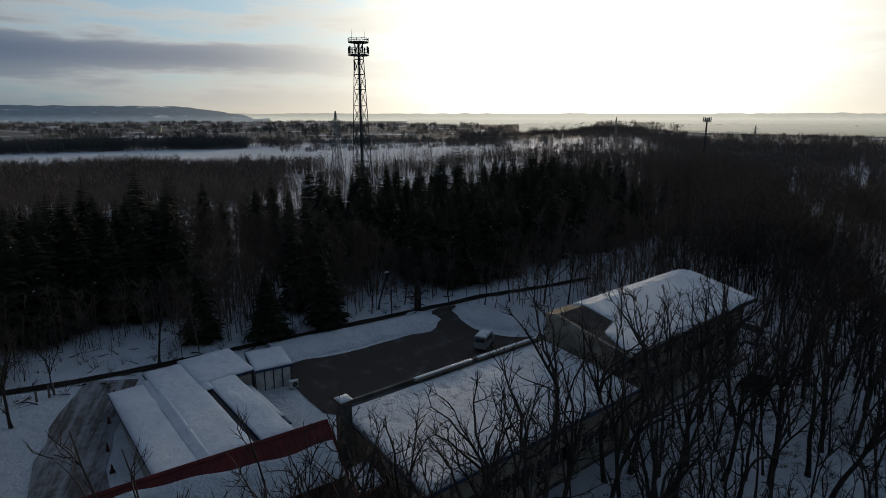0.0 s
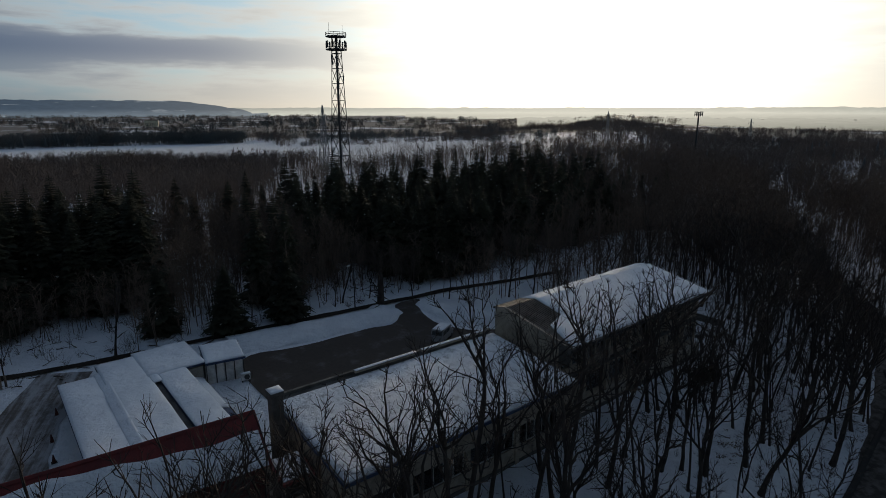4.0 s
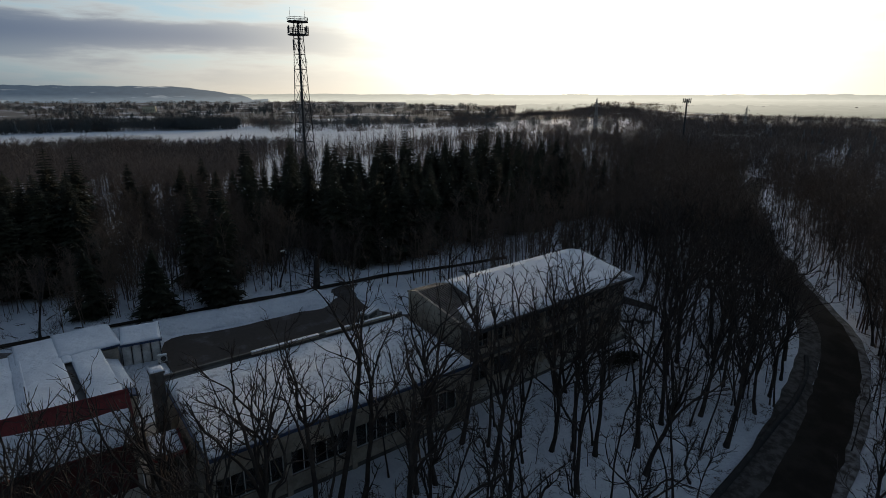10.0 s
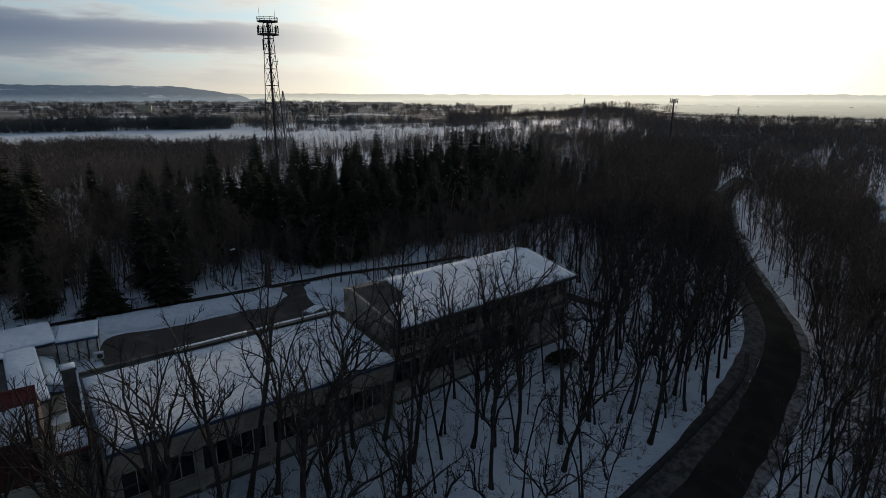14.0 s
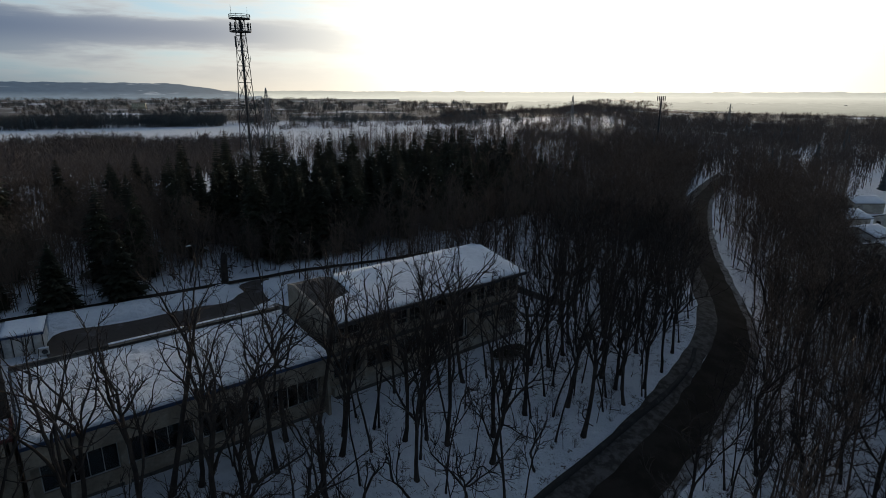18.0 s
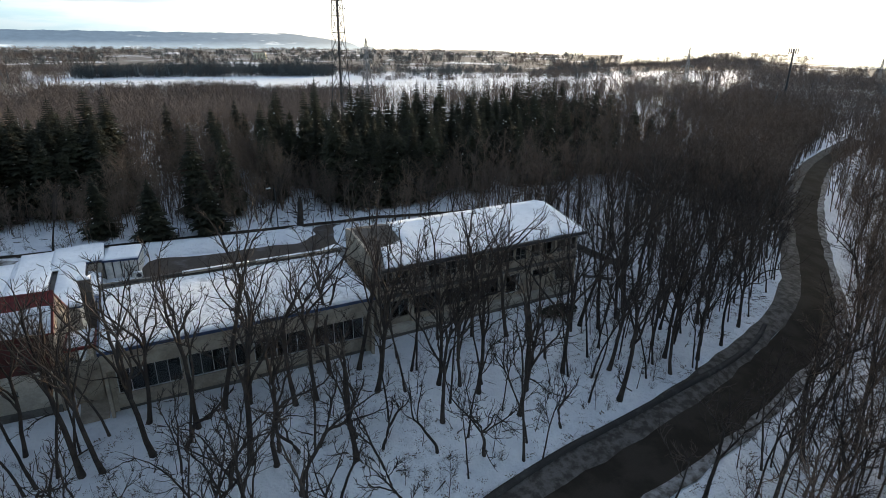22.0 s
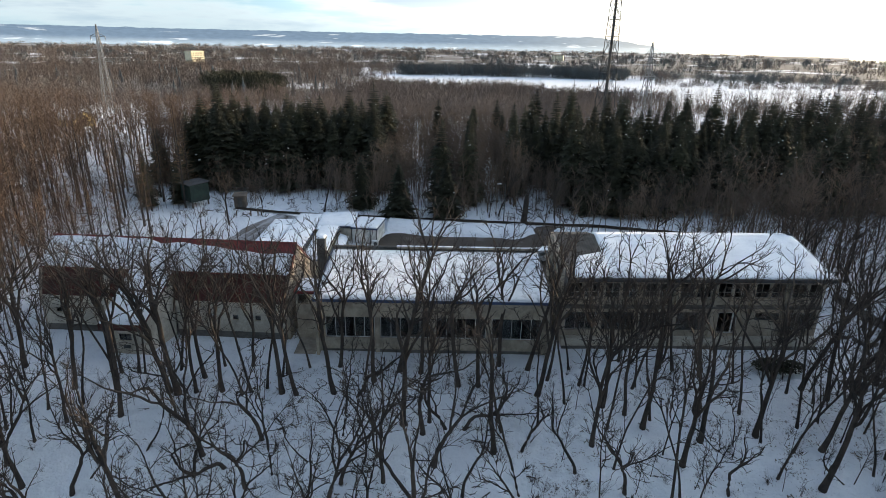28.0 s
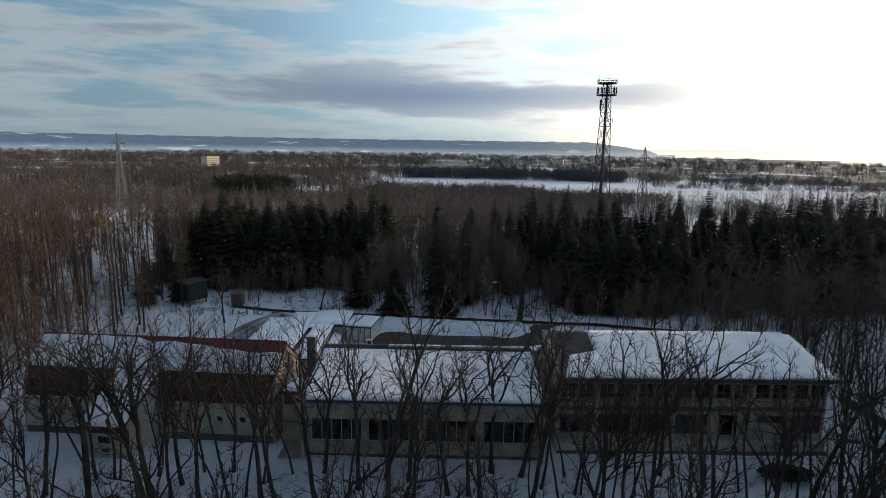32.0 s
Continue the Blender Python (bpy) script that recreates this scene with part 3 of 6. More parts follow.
def two_storey_block():
    x0, x1, y, depth = 42.4, 68.8, 26.9, 13.0
    blk = thing("two_storey_building", "abandoned two-storey concrete building with a snow-covered gable roof", "building", (x0, y, 0), 0.3)
    L, n = x1 - x0, 7
    bay = L / n
    ridge_v, back_v = 7.0, 8.2
    eave, ridge = 7.72, 9.45
    # roof: a bare metal strip at one end, snow on the rest
    slope = (ridge - eave) / (ridge_v + 1.35)
    z_of = lambda v: eave + slope * (v + 1.35)
    z_back = ridge - slope * (back_v + 0.6 - ridge_v)
    slab("roof", [(0.3, -1.35, eave), (L, -1.35, eave), (L, ridge_v, ridge), (0.3, ridge_v, ridge)], 0.18, ROOF_SHEET, blk, "dull brown-grey ribbed metal roof sheet")
    slab("roof", [(0.3, ridge_v, ridge), (L, ridge_v, ridge), (L, back_v + 0.6, z_back), (0.3, back_v + 0.6, z_back)], 0.18, DARK_METAL, blk)
    for k in range(15):
        u = 0.42 + k * 0.3
        part("roof_rib", Mesh().prism([(u, 2.2, z_of(2.2)), (u + 0.07, 2.2, z_of(2.2)), (u + 0.07, ridge_v, ridge), (u, ridge_v, ridge)], [(u, 2.2, z_of(2.2) + 0.06), (u + 0.07, 2.2, z_of(2.2) + 0.06), (u + 0.07, ridge_v, ridge + 0.06), (u, ridge_v, ridge + 0.06)]), ROOF_SHEET, blk)
    snow_cover("roof_snow", [(0.5, -1.3, eave), (4.75, -1.3, eave), (4.75, 3.5, z_of(3.5)), (1.7, 2.5, z_of(2.5))], blk, 0.16, 14, 14, 16, 0.25)
    snow_cover("roof_snow", [(4.3, -1.3, eave), (L - 0.05, -1.3, eave), (L - 0.05, ridge_v, ridge), (4.6, ridge_v, ridge)], blk, 0.17, 11, 60, 22, 0.25, square=True)
    snow_cover("roof_snow", [(L - 0.05, back_v + 0.5, z_back), (4.4, back_v + 0.5, z_back), (4.6, ridge_v, ridge), (L - 0.05, ridge_v, ridge)], blk, 0.17, 12, 40, 14, square=True)
    part("eave_board", Mesh().box(0, L, -1.42, -1.36, eave - 0.32, eave + 0.02), STEEL, blk)
    for k in range(66):
        part("corrugation", Mesh().box(0.4 + k * 0.395, 0.55 + k * 0.395, -1.47, -1.424, eave - 0.16, eave + 0.03), STEEL, blk)
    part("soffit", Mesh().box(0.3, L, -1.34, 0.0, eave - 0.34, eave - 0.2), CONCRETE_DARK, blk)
    # gable walls
    for a, b, up in ((0.0, 0.28, 0.12), (L - 0.28, L - 0.003, -0.2)):
        low = [(a, 0, -0.8), (b, 0, -0.8), (b, back_v, -0.8), (a, back_v, -0.8)]
        m = Mesh()
        ring = lambda u: [(u, 0, -0.8), (u, 0, z_of(0) + up), (u, ridge_v, ridge + up), (u, back_v, z_back + 0.12 + up), (u, back_v, -0.8)]
        m.face_loop([ring(b), ring(a)])
        part("gable_wall", m, CONCRETE, blk, "grey stained concrete gable wall")
    part("gable_fin", Mesh().prism([(0.0, -1.35, eave - 1.2), (0.28, -1.35, eave - 0.9), (0.28, -0.004, eave - 2.2), (0.0, -0.004, eave - 2.2)], [(0.0, -1.35, eave + 0.12), (0.28, -1.35, eave + 0.12), (0.28, -0.004, z_of(0) + 0.12), (0.0, -0.004, z_of(0) + 0.12)]), CONCRETE_DARK, blk)
    part("back_wall", Mesh().box(0.28, L - 0.28, back_v - 0.25, back_v - 0.003, -0.8, z_back - 0.1), CONCRETE, blk)
    # front, storey by storey
    low, high = [], []
    for k in range(n):
        a, b = k * bay + 0.45, (k + 1) * bay - 0.15
        if k in (4,):
            low.append((a + 0.5, b - 0.7, 1.25, 3.55))
        elif k == 5:
            low.append((a + 0.5, b - 0.2, 2.7, 3.5))
        else:
            low.append((a, b, 1.55, 3.55))
        high.append((a, b, 5.15, 6.72))
    front_wall(blk, 0.28, L - 0.28, 0, 0.25, -0.8, 4.2, low, CONCRETE, "lower_wall")
    front_wall(blk, 0.28, L - 0.28, 0, 0.25, 4.2, eave - 0.3, high, CONCRETE, "upper_wall")
    for k, (a, b, lo, hi) in enumerate(low):
        if k == 4:
            w = window(blk, a, b, 0.08, lo, hi, 1)
            part("door_leaf", Mesh().box(b - 0.55, b - 0.42, -0.03, 0.07, lo + 0.07, hi - 0.07), WHITE_PAINT, w)
        else:
            window(blk, a, b, 0.08, lo, hi, 3 if k != 5 else 2, STEEL if k % 2 else FRAME_GREY)
    for a, b, lo, hi in high:
        mid = (a + b) / 2
        window(blk, a, mid - 0.12, 0.08, lo, hi, 2, FRAME_GREY, rail=True)
        window(blk, mid + 0.12, b, 0.08, lo, hi, 2, FRAME_GREY, rail=True)
        part("upper_pier", Mesh().box(mid - 0.118, mid + 0.118, 0.02, 0.22, lo, hi), CONCRETE, blk)
    part("floor_ledge", Mesh().box(0.28, L - 0.28, -0.42, -0.003, 4.12, 4.38), CONCRETE_DARK, blk)
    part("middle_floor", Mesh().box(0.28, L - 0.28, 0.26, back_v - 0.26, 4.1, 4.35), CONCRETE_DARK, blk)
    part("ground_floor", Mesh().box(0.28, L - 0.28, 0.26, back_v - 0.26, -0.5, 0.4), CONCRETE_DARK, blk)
    for k in range(1, n):
        part("pilaster", Mesh().box(k * bay - 0.02, k * bay + 0.30, -0.34, -0.004, 0.95, 4.1), CONCRETE, blk)
        part("pilaster", Mesh().box(k * bay - 0.02, k * bay + 0.30, -0.34, -0.004, 4.39, eave - 0.35), CONCRETE, blk)
    part("plinth", Mesh().box(0.1, L - 0.1, -0.7, -0.004, -0.8, 0.9), PLASTER, blk, "pale rendered plinth")
    part("plinth_step", Mesh().box(0.1, L - 0.1, -1.1, -0.704, -0.8, 0.1), CONCRETE_DARK, blk)
    part("ridge_cap", Mesh().tube([(L + 0.05, ridge_v, ridge + 0.08), (L - 0.6, ridge_v, ridge + 0.2)], [0.12, 0.14], 6, True), STEEL, blk)
    part("verge", Mesh().prism([(L, -1.35, eave - 0.2), (L + 0.05, -1.35, eave - 0.2), (L + 0.05, ridge_v, ridge - 0.2), (L, ridge_v, ridge - 0.2)], [(L, -1.35, eave + 0.1), (L + 0.05, -1.35, eave + 0.1), (L + 0.05, ridge_v, ridge + 0.1), (L, ridge_v, ridge + 0.1)]), WHITE_PAINT, blk, "pale verge board")
    return blk


def red_house():
    """Steep red-roofed building; local x runs along the ridge, its right end at zero."""
    house = thing("red_roofed_building", "plastered building with steep dark-red roof partly under snow", "building", (15.6, 30.9, 0), -4.5)
    L, k = 25.7, 0.78
    ridge = 9.15
    z = lambda v: ridge + k * v if v < 0 else ridge - k * v
    e = -2.95
    slab("roof", [(-L, e, z(e)), (0, e, z(e)), (0, 0, ridge), (-L, 0, ridge)], 0.2, RED_ROOF, house, "bare red metal roofing near the ridge")
    slab("roof", [(-L, 0, ridge), (0, 0, ridge), (0, 4.5, z(4.5)), (-L, 4.5, z(4.5))], 0.2, RED_ROOF, house)
    for i in range(51):
        u = -L + 0.3 + i * 0.5
        part("roof_seam", Mesh().prism([(u, -2.0, z(-2.0)), (u + 0.03, -2.0, z(-2.0)), (u + 0.03, 0, ridge), (u, 0, ridge)], [(u, -2.0, z(-2.0) + 0.035), (u + 0.03, -2.0, z(-2.0) + 0.035), (u + 0.03, 0, ridge + 0.035), (u, 0, ridge + 0.035)]), RED_ROOF, house)
    part("ridge_cap", Mesh().prism([(-L - 0.05, -0.16, ridge - 0.06), (0.05, -0.16, ridge - 0.06), (0.05, 0.16, ridge - 0.06), (-L - 0.05, 0.16, ridge - 0.06)], [(-L - 0.05, -0.02, ridge + 0.08), (0.05, -0.02, ridge + 0.08), (0.05, 0.02, ridge + 0.08), (-L - 0.05, 0.02, ridge + 0.08)]), RED_ROOF, house)
    # snow: its upper edge has slid down unevenly
    m, nu, nv = Mesh(), 70, 16
    slide = lambda u: 0.10 + 1.02 * max(0.0, min(1.0, (u + 15.5) / 11.5)) ** 1.15 + 0.30 * max(0.0, 1 - abs((u + 13.8) / 2.4)) + 0.05 * math.sin(u * 1.7)
    for layer in (0, 1):
        for j in range(nv + 1):
            for i in range(nu + 1):
                u = -L + 0.05 + (L - 0.15) * i / nu
                top, low = -slide(u), e - 0.1
                v = low + (top - low) * j / nv
                edge = min(1.0, 8 * min(j / nv, 1 - j / nv), 14 * min(i / nu, 1 - i / nu))
                lump = noise.noise((u * 0.5, v * 0.5, 4.0)) * 0.4
                m.v.append((u, v, z(v) + (0.2 * (0.25 + 0.75 * math.sqrt(max(edge, 0))) * (1 + lump) if layer else 0.04)))
    w, size = nu + 1, (nu + 1) * (nv + 1)
    for j in range(nv):
        for i in range(nu):
            q = (j * w + i, j * w + i + 1, (j + 1) * w + i + 1, (j + 1) * w + i)
            m.f.append(tuple(size + s for s in q))
    for i in range(nu):
        m.f.append((i, i + 1, size + i + 1, size + i))
        m.f.append((nv * w + i + 1, nv * w + i, size + nv * w + i, size + nv * w + i + 1))
    part("roof_snow", m, SNOW, house, "snow slid down from the ridge", smooth=True)
    # walls
    y_low = -3.75
    for a, b in ((-L + 0.25, -16.15), (-11.65, -0.35)):
        part("red_boarding", Mesh().prism([(a, y_low + 0.05, 3.95), (b, y_low + 0.05, 3.95), (b, y_low + 0.3, 3.95), (a, y_low + 0.3, 3.95)], [(a, e + 0.12, z(e) - 0.22), (b, e + 0.12, z(e) - 0.22), (b, e + 0.4, z(e) - 0.22), (a, e + 0.4, z(e) - 0.22)]), RED_DARK, house, "dark red boarded upper wall")
        holes = []
        for u in np.arange(a + 1.2, b - 0.8, 2.3):
            holes.append((float(u), float(u) + 0.55, 2.1, 2.6))
        front_wall(house, a, b, y_low, 0.25, -0.9, 3.94, holes, PLASTER)
        for h in holes:
            window(house, h[0], h[1], y_low + 0.08, h[2], h[3], 1, STEEL)
        part("plinth", Mesh().box(a, b, y_low - 0.08, y_low - 0.004, -0.9, 0.75), CONCRETE_DARK, house)
    part("gable_wall", Mesh().face_loop([[(u, y_low, -0.9), (u, y_low, 4.0), (u, e, z(e) - 0.22), (u, 0, ridge - 0.22), (u, 4.4, z(4.4) - 0.22), (u, 4.4, -0.9)] for u in (-0.06, -0.32)]), CONCRETE, house, "pale plastered gable wall")
    part("gable_wall", Mesh().face_loop([[(u, y_low, -0.9), (u, y_low, 4.0), (u, e, z(e) - 0.22), (u, 0, ridge - 0.22), (u, 4.4, z(4.4) - 0.22), (u, 4.4, -0.9)] for u in (-L + 0.26, -L)]), CONCRETE, house)
    part("back_wall", Mesh().box(-L + 0.28, -0.34, 4.15, 4.39, -0.5, z(4.4) - 0.25), PLASTER, house)
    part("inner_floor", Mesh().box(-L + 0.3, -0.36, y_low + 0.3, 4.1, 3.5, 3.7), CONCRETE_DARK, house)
    # the wing whose roof runs on down to a low eave, a little askew
    a, b, v1, off = -16.1, -11.7, -7.8, -1.05
    slab("wing_roof", [(a + off, v1, z(v1)), (b + off, v1, z(v1)), (b, e - 0.004, z(e)), (a, e - 0.004, z(e))], 0.2, RED_DARK, house)
    snow_cover("wing_snow", [(a + off + 0.05, v1 + 0.05, z(v1)), (b + off - 0.05, v1 + 0.05, z(v1)), (b - 0.05, e - 0.1, z(e)), (a + 0.05, e - 0.1, z(e))], house, 0.2, 21, 18, 20)
    part("wing_fascia", Mesh().box(a + off, b + off, v1 - 0.06, v1 - 0.002, z(v1) - 0.55, z(v1) + 0.02), RED_DARK, house, "red painted eave board")
    front_wall(house, a + off + 0.2, b + off - 0.2, v1 + 0.25, 0.22, -1.2, z(v1) - 0.22, [(a + off + 1.7, a + off + 2.9, 1.35, 2.05)], PLASTER, "wing_front")
    window(house, a + off + 1.7, a + off + 2.9, v1 + 0.32, 1.35, 2.05, 2, STEEL)
    part("vent", Mesh().box(a + off + 2.0, a + off + 2.7, v1 + 0.2, v1 + 0.248, 0.5, 0.85), STEEL, house)
    for u in (a + 0.2, b - 0.42):
        part("wing_side", Mesh().face_loop([[(q + off, v1 + 0.48, -1.2), (q + off, v1 + 0.48, z(v1) - 0.02 - 0.2), (q, e - 0.1, z(e) - 0.3), (q, y_low - 0.1, -1.2)] for q in (u + 0.22, u)]), PLASTER, house, "pale plastered side wall of the wing")
    part("buttress", Mesh().prism([(-19.0, y_low - 0.75, -0.9), (-18.3, y_low - 0.75, -0.9), (-18.3, y_low - 0.004, -0.9), (-19.0, y_low - 0.004, -0.9)], [(-18.9, e - 0.35, z(e) - 0.3), (-18.4, e - 0.35, z(e) - 0.3), (-18.4, e + 0.05, z(e) - 0.25), (-18.9, e + 0.05, z(e) - 0.25)]), PLASTER, house)
    part("verge", Mesh().prism([(0, e - 0.1, z(e) - 0.3), (0.08, e - 0.1, z(e) - 0.3), (0.08, 0, ridge - 0.22), (0, 0, ridge - 0.22)], [(0, e - 0.1, z(e) + 0.05), (0.08, e - 0.1, z(e) + 0.05), (0.08, 0, ridge + 0.05), (0, 0, ridge + 0.05)]), RED_ROOF, house)
    return house


def rear_houses():
    """Low joined service buildings behind, under deep snow."""
    low = thing("service_building", "low service building under thick smooth snow", "building", (6.6, 38.0, 0), 0)
    roofs = [((0.0, 0.2), (3.42, 17.8), 4.2, 3.95), ((3.3, 0.2), (6.9, 19.6), 4.55, 4.3), ((7.45, 0.2), (10.1, 13.6), 4.5, 4.35), ((6.6, 13.2), (11.9, 20.2), 4.52, 4.36)]
    for i, ((a, b), (c, d), zf, zb) in enumerate(roofs):
        slab("roof", [(a, b, zf), (c, b, zf), (c, d, zb), (a, d, zb)], 0.18, BLUE_TRIM, low)
        snow_cover("roof_snow", [(a + 0.03, b, zf), (c - 0.03, b, zf), (c - 0.03, d, zb), (a + 0.03, d, zb)], low, 0.32, 31 + i, 16, 24)
        part("wall", Mesh().box(a + 0.3, c - 0.3, b + 0.1, d - 0.3, -0.5, min(zf, zb) - 0.2), PLASTER, low)
    part("valley", Mesh().prism([(6.905, 0.4, 3.9), (7.445, 0.4, 3.9), (7.445, 13.4, 3.9), (6.905, 13.4, 3.9)], [(6.905, 0.4, 4.2), (7.445, 0.4, 4.2), (7.445, 13.4, 4.2), (6.905, 13.4, 4.2)]), CONCRETE_DARK, low, "dark bare gutter between two roofs")
    snow_cover("roof_snow", [(2.9, 0.25, 4.46), (3.75, 0.25, 4.82), (3.75, 17.7, 4.56), (2.9, 17.7, 4.2)], low, 0.05, 36, 6, 24)
    snow_cover("roof_snow", [(6.75, 11.8, 4.44), (7.6, 11.8, 4.44), (7.6, 13.6, 4.4), (6.75, 13.6, 4.4)], low, 0.28, 37, 6, 12)
    ledge = slab("lean_to", [(10.12, 4.0, 3.5), (11.4, 4.0, 3.1), (11.4, 13.0, 3.1), (10.12, 13.0, 3.5)], 0.14, BLUE_TRIM, low)
    snow_cover("lean_to_snow", [(10.15, 5.5, 3.5), (11.38, 5.5, 3.1), (11.38, 12.9, 3.1), (10.15, 12.9, 3.5)], low, 0.22, 40, 6, 16)
    part("lean_to_wall", Mesh().box(10.2, 11.2, 4.1, 12.9, -0.3, 2.95), PLASTER, low)
    part("window", Mesh().box(10.2, 11.6, 13.38, 13.42, 2.0, 3.4), STEEL, low)

    shed = thing("flat_roofed_annex", "small annex with white panels under a snow-covered flat roof", "building", (18.3, 50.7, 0), -10)
    w, d, top = 3.6, 4.7, 4.55
    snow_cover("roof_snow", [(0, 0, top), (w + 0.1, 0, top), (w + 0.1, d, top + 0.12), (0, d, top + 0.12)], shed, 0.26, 45, 14, 14)
    slab("roof", [(-0.05, -0.1, top), (w + 0.15, -0.1, top), (w + 0.15, d + 0.1, top + 0.12), (-0.05, d + 0.1, top + 0.12)], 0.2, BLUE_TRIM, shed)
    for i in range(4):
        part("panel", Mesh().box(0.12 + i * 0.87, 0.86 + i * 0.87, 0.2, 0.28, 1.9, top - 0.24), WHITE_PAINT, shed)
    for i in range(5):
        part("post", Mesh().box(0.03 + i * 0.87, 0.1 + i * 0.87, 0.14, 0.3, 1.2, top - 0.21), STEEL, shed)
    part("base", Mesh().box(0, w, 0.2, d - 0.1, 0.8, 1.88), CONCRETE_DARK, shed)
    part("side_wall", Mesh().box(w - 0.1, w, 0.3, d - 0.1, 1.884, top - 0.22), WHITE_PAINT, shed)
    part("side_wall", Mesh().box(0.0, 0.1, 0.3, d - 0.1, 1.884, top - 0.22), WHITE_PAINT, shed)
    part("back_wall", Mesh().box(0.104, w - 0.104, d - 0.2, d - 0.1, 1.884, top - 0.22), WHITE_PAINT, shed)
    unit = thing("outdoor_unit", "small grey air-conditioning unit beside the annex wall", "air conditioner", (21.7, 49.6, gz(21.7, 49.6)), -10)
    part("casing", Mesh().box(-0.45, 0.45, -0.18, 0.18, 0.15, 0.85), WHITE_PAINT, unit)
    part("grille", Mesh().tube([(0.1, -0.185, 0.5), (0.1, -0.2, 0.5)], [0.27, 0.27], 16, True), STEEL, unit)
    for u in (-0.35, 0.35):
        part("foot", Mesh().box(u - 0.05, u + 0.05, -0.2, 0.2, -0.1, 0.146), STEEL, unit)
    snow_cover("snow_cap", [(-0.45, -0.18, 0.854), (0.45, -0.18, 0.854), (0.45, 0.18, 0.854), (-0.45, 0.18, 0.854)], unit, 0.12, 46, 5, 4)

    stack = thing("chimney", "square brown-grey concrete chimney capped with snow", "chimney", (17.8, 32.5, 0), -1.3)
    part("shaft", Mesh().box(-0.42, 0.42, -0.42, 0.42, -0.5, 9.05), CONCRETE_DARK, stack)
    part("cap", Mesh().box(-0.5, 0.5, -0.5, 0.5, 9.054, 9.25), CONCRETE_DARK, stack)
    snow_cover("snow_cap", [(-0.48, -0.48, 9.254), (0.48, -0.48, 9.254), (0.48, 0.48, 9.254), (-0.48, 0.48, 9.254)], stack, 0.22, 47, 6, 6)


def gatehouse():
    g = thing("entrance_porch", "small grey porch with red-edged flat roof and snow patch", "porch", (15.9, 27.6, 0), -4)
    part("wall", Mesh().box(0, 0.2, 0, 2.4, -0.8, 5.1), CONCRETE, g)
    part("wall", Mesh().box(1.9, 2.1, 0, 2.4, -0.8, 5.1), CONCRETE, g)
    part("wall", Mesh().box(0.2, 1.9, 0, 0.18, -0.8, 3.9), CONCRETE, g)
    part("window", Mesh().box(0.2, 1.9, 0.06, 0.12, 3.9, 5.1), GLASS, g)
    slab("roof", [(-0.1, -0.2, 5.3), (2.2, -0.2, 5.3), (2.2, 2.5, 5.6), (-0.1, 2.5, 5.6)], 0.22, RED_ROOF, g, "dark red roof edge")
    snow_cover("roof_snow", [(0.1, 0.0, 5.3), (2.0, 0.0, 5.3), (2.0, 2.4, 5.6), (0.1, 2.4, 5.6)], g, 0.18, 50, 8, 8)


long_hall()
two_storey_block()
red_house()
rear_houses()
gatehouse()

# ---- plants ----
def branch_line(rng, start, way, length, segments, wobble, lift):
    """A crooked line that starts at a point and bends upward by lift."""
    pts, p, d = [Vector(start)], Vector(start), Vector(way).normalized()
    for _ in range(segments):
        d = (d + Vector((rng.gauss(0, wobble), rng.gauss(0, wobble), rng.gauss(0, wobble) + lift))).normalized()
        p = p + d * (length / segments)
        pts.append(p.copy())
    return pts


def tilted(rng, way, degrees_low, degrees_high):
    """A way turned off the given one by some angle, round it at random."""
    d = Vector(way).normalized()
    side = d.cross(Vector((0.3, 0.2, 1) if abs(d.z) < 0.9 else (1, 0, 0))).normalized()
    side = Matrix.Rotation(rng.uniform(0, 2 * math.pi), 3, d) @ side
    a = radians(rng.uniform(degrees_low, degrees_high))
    return d * math.cos(a) + side * math.sin(a)


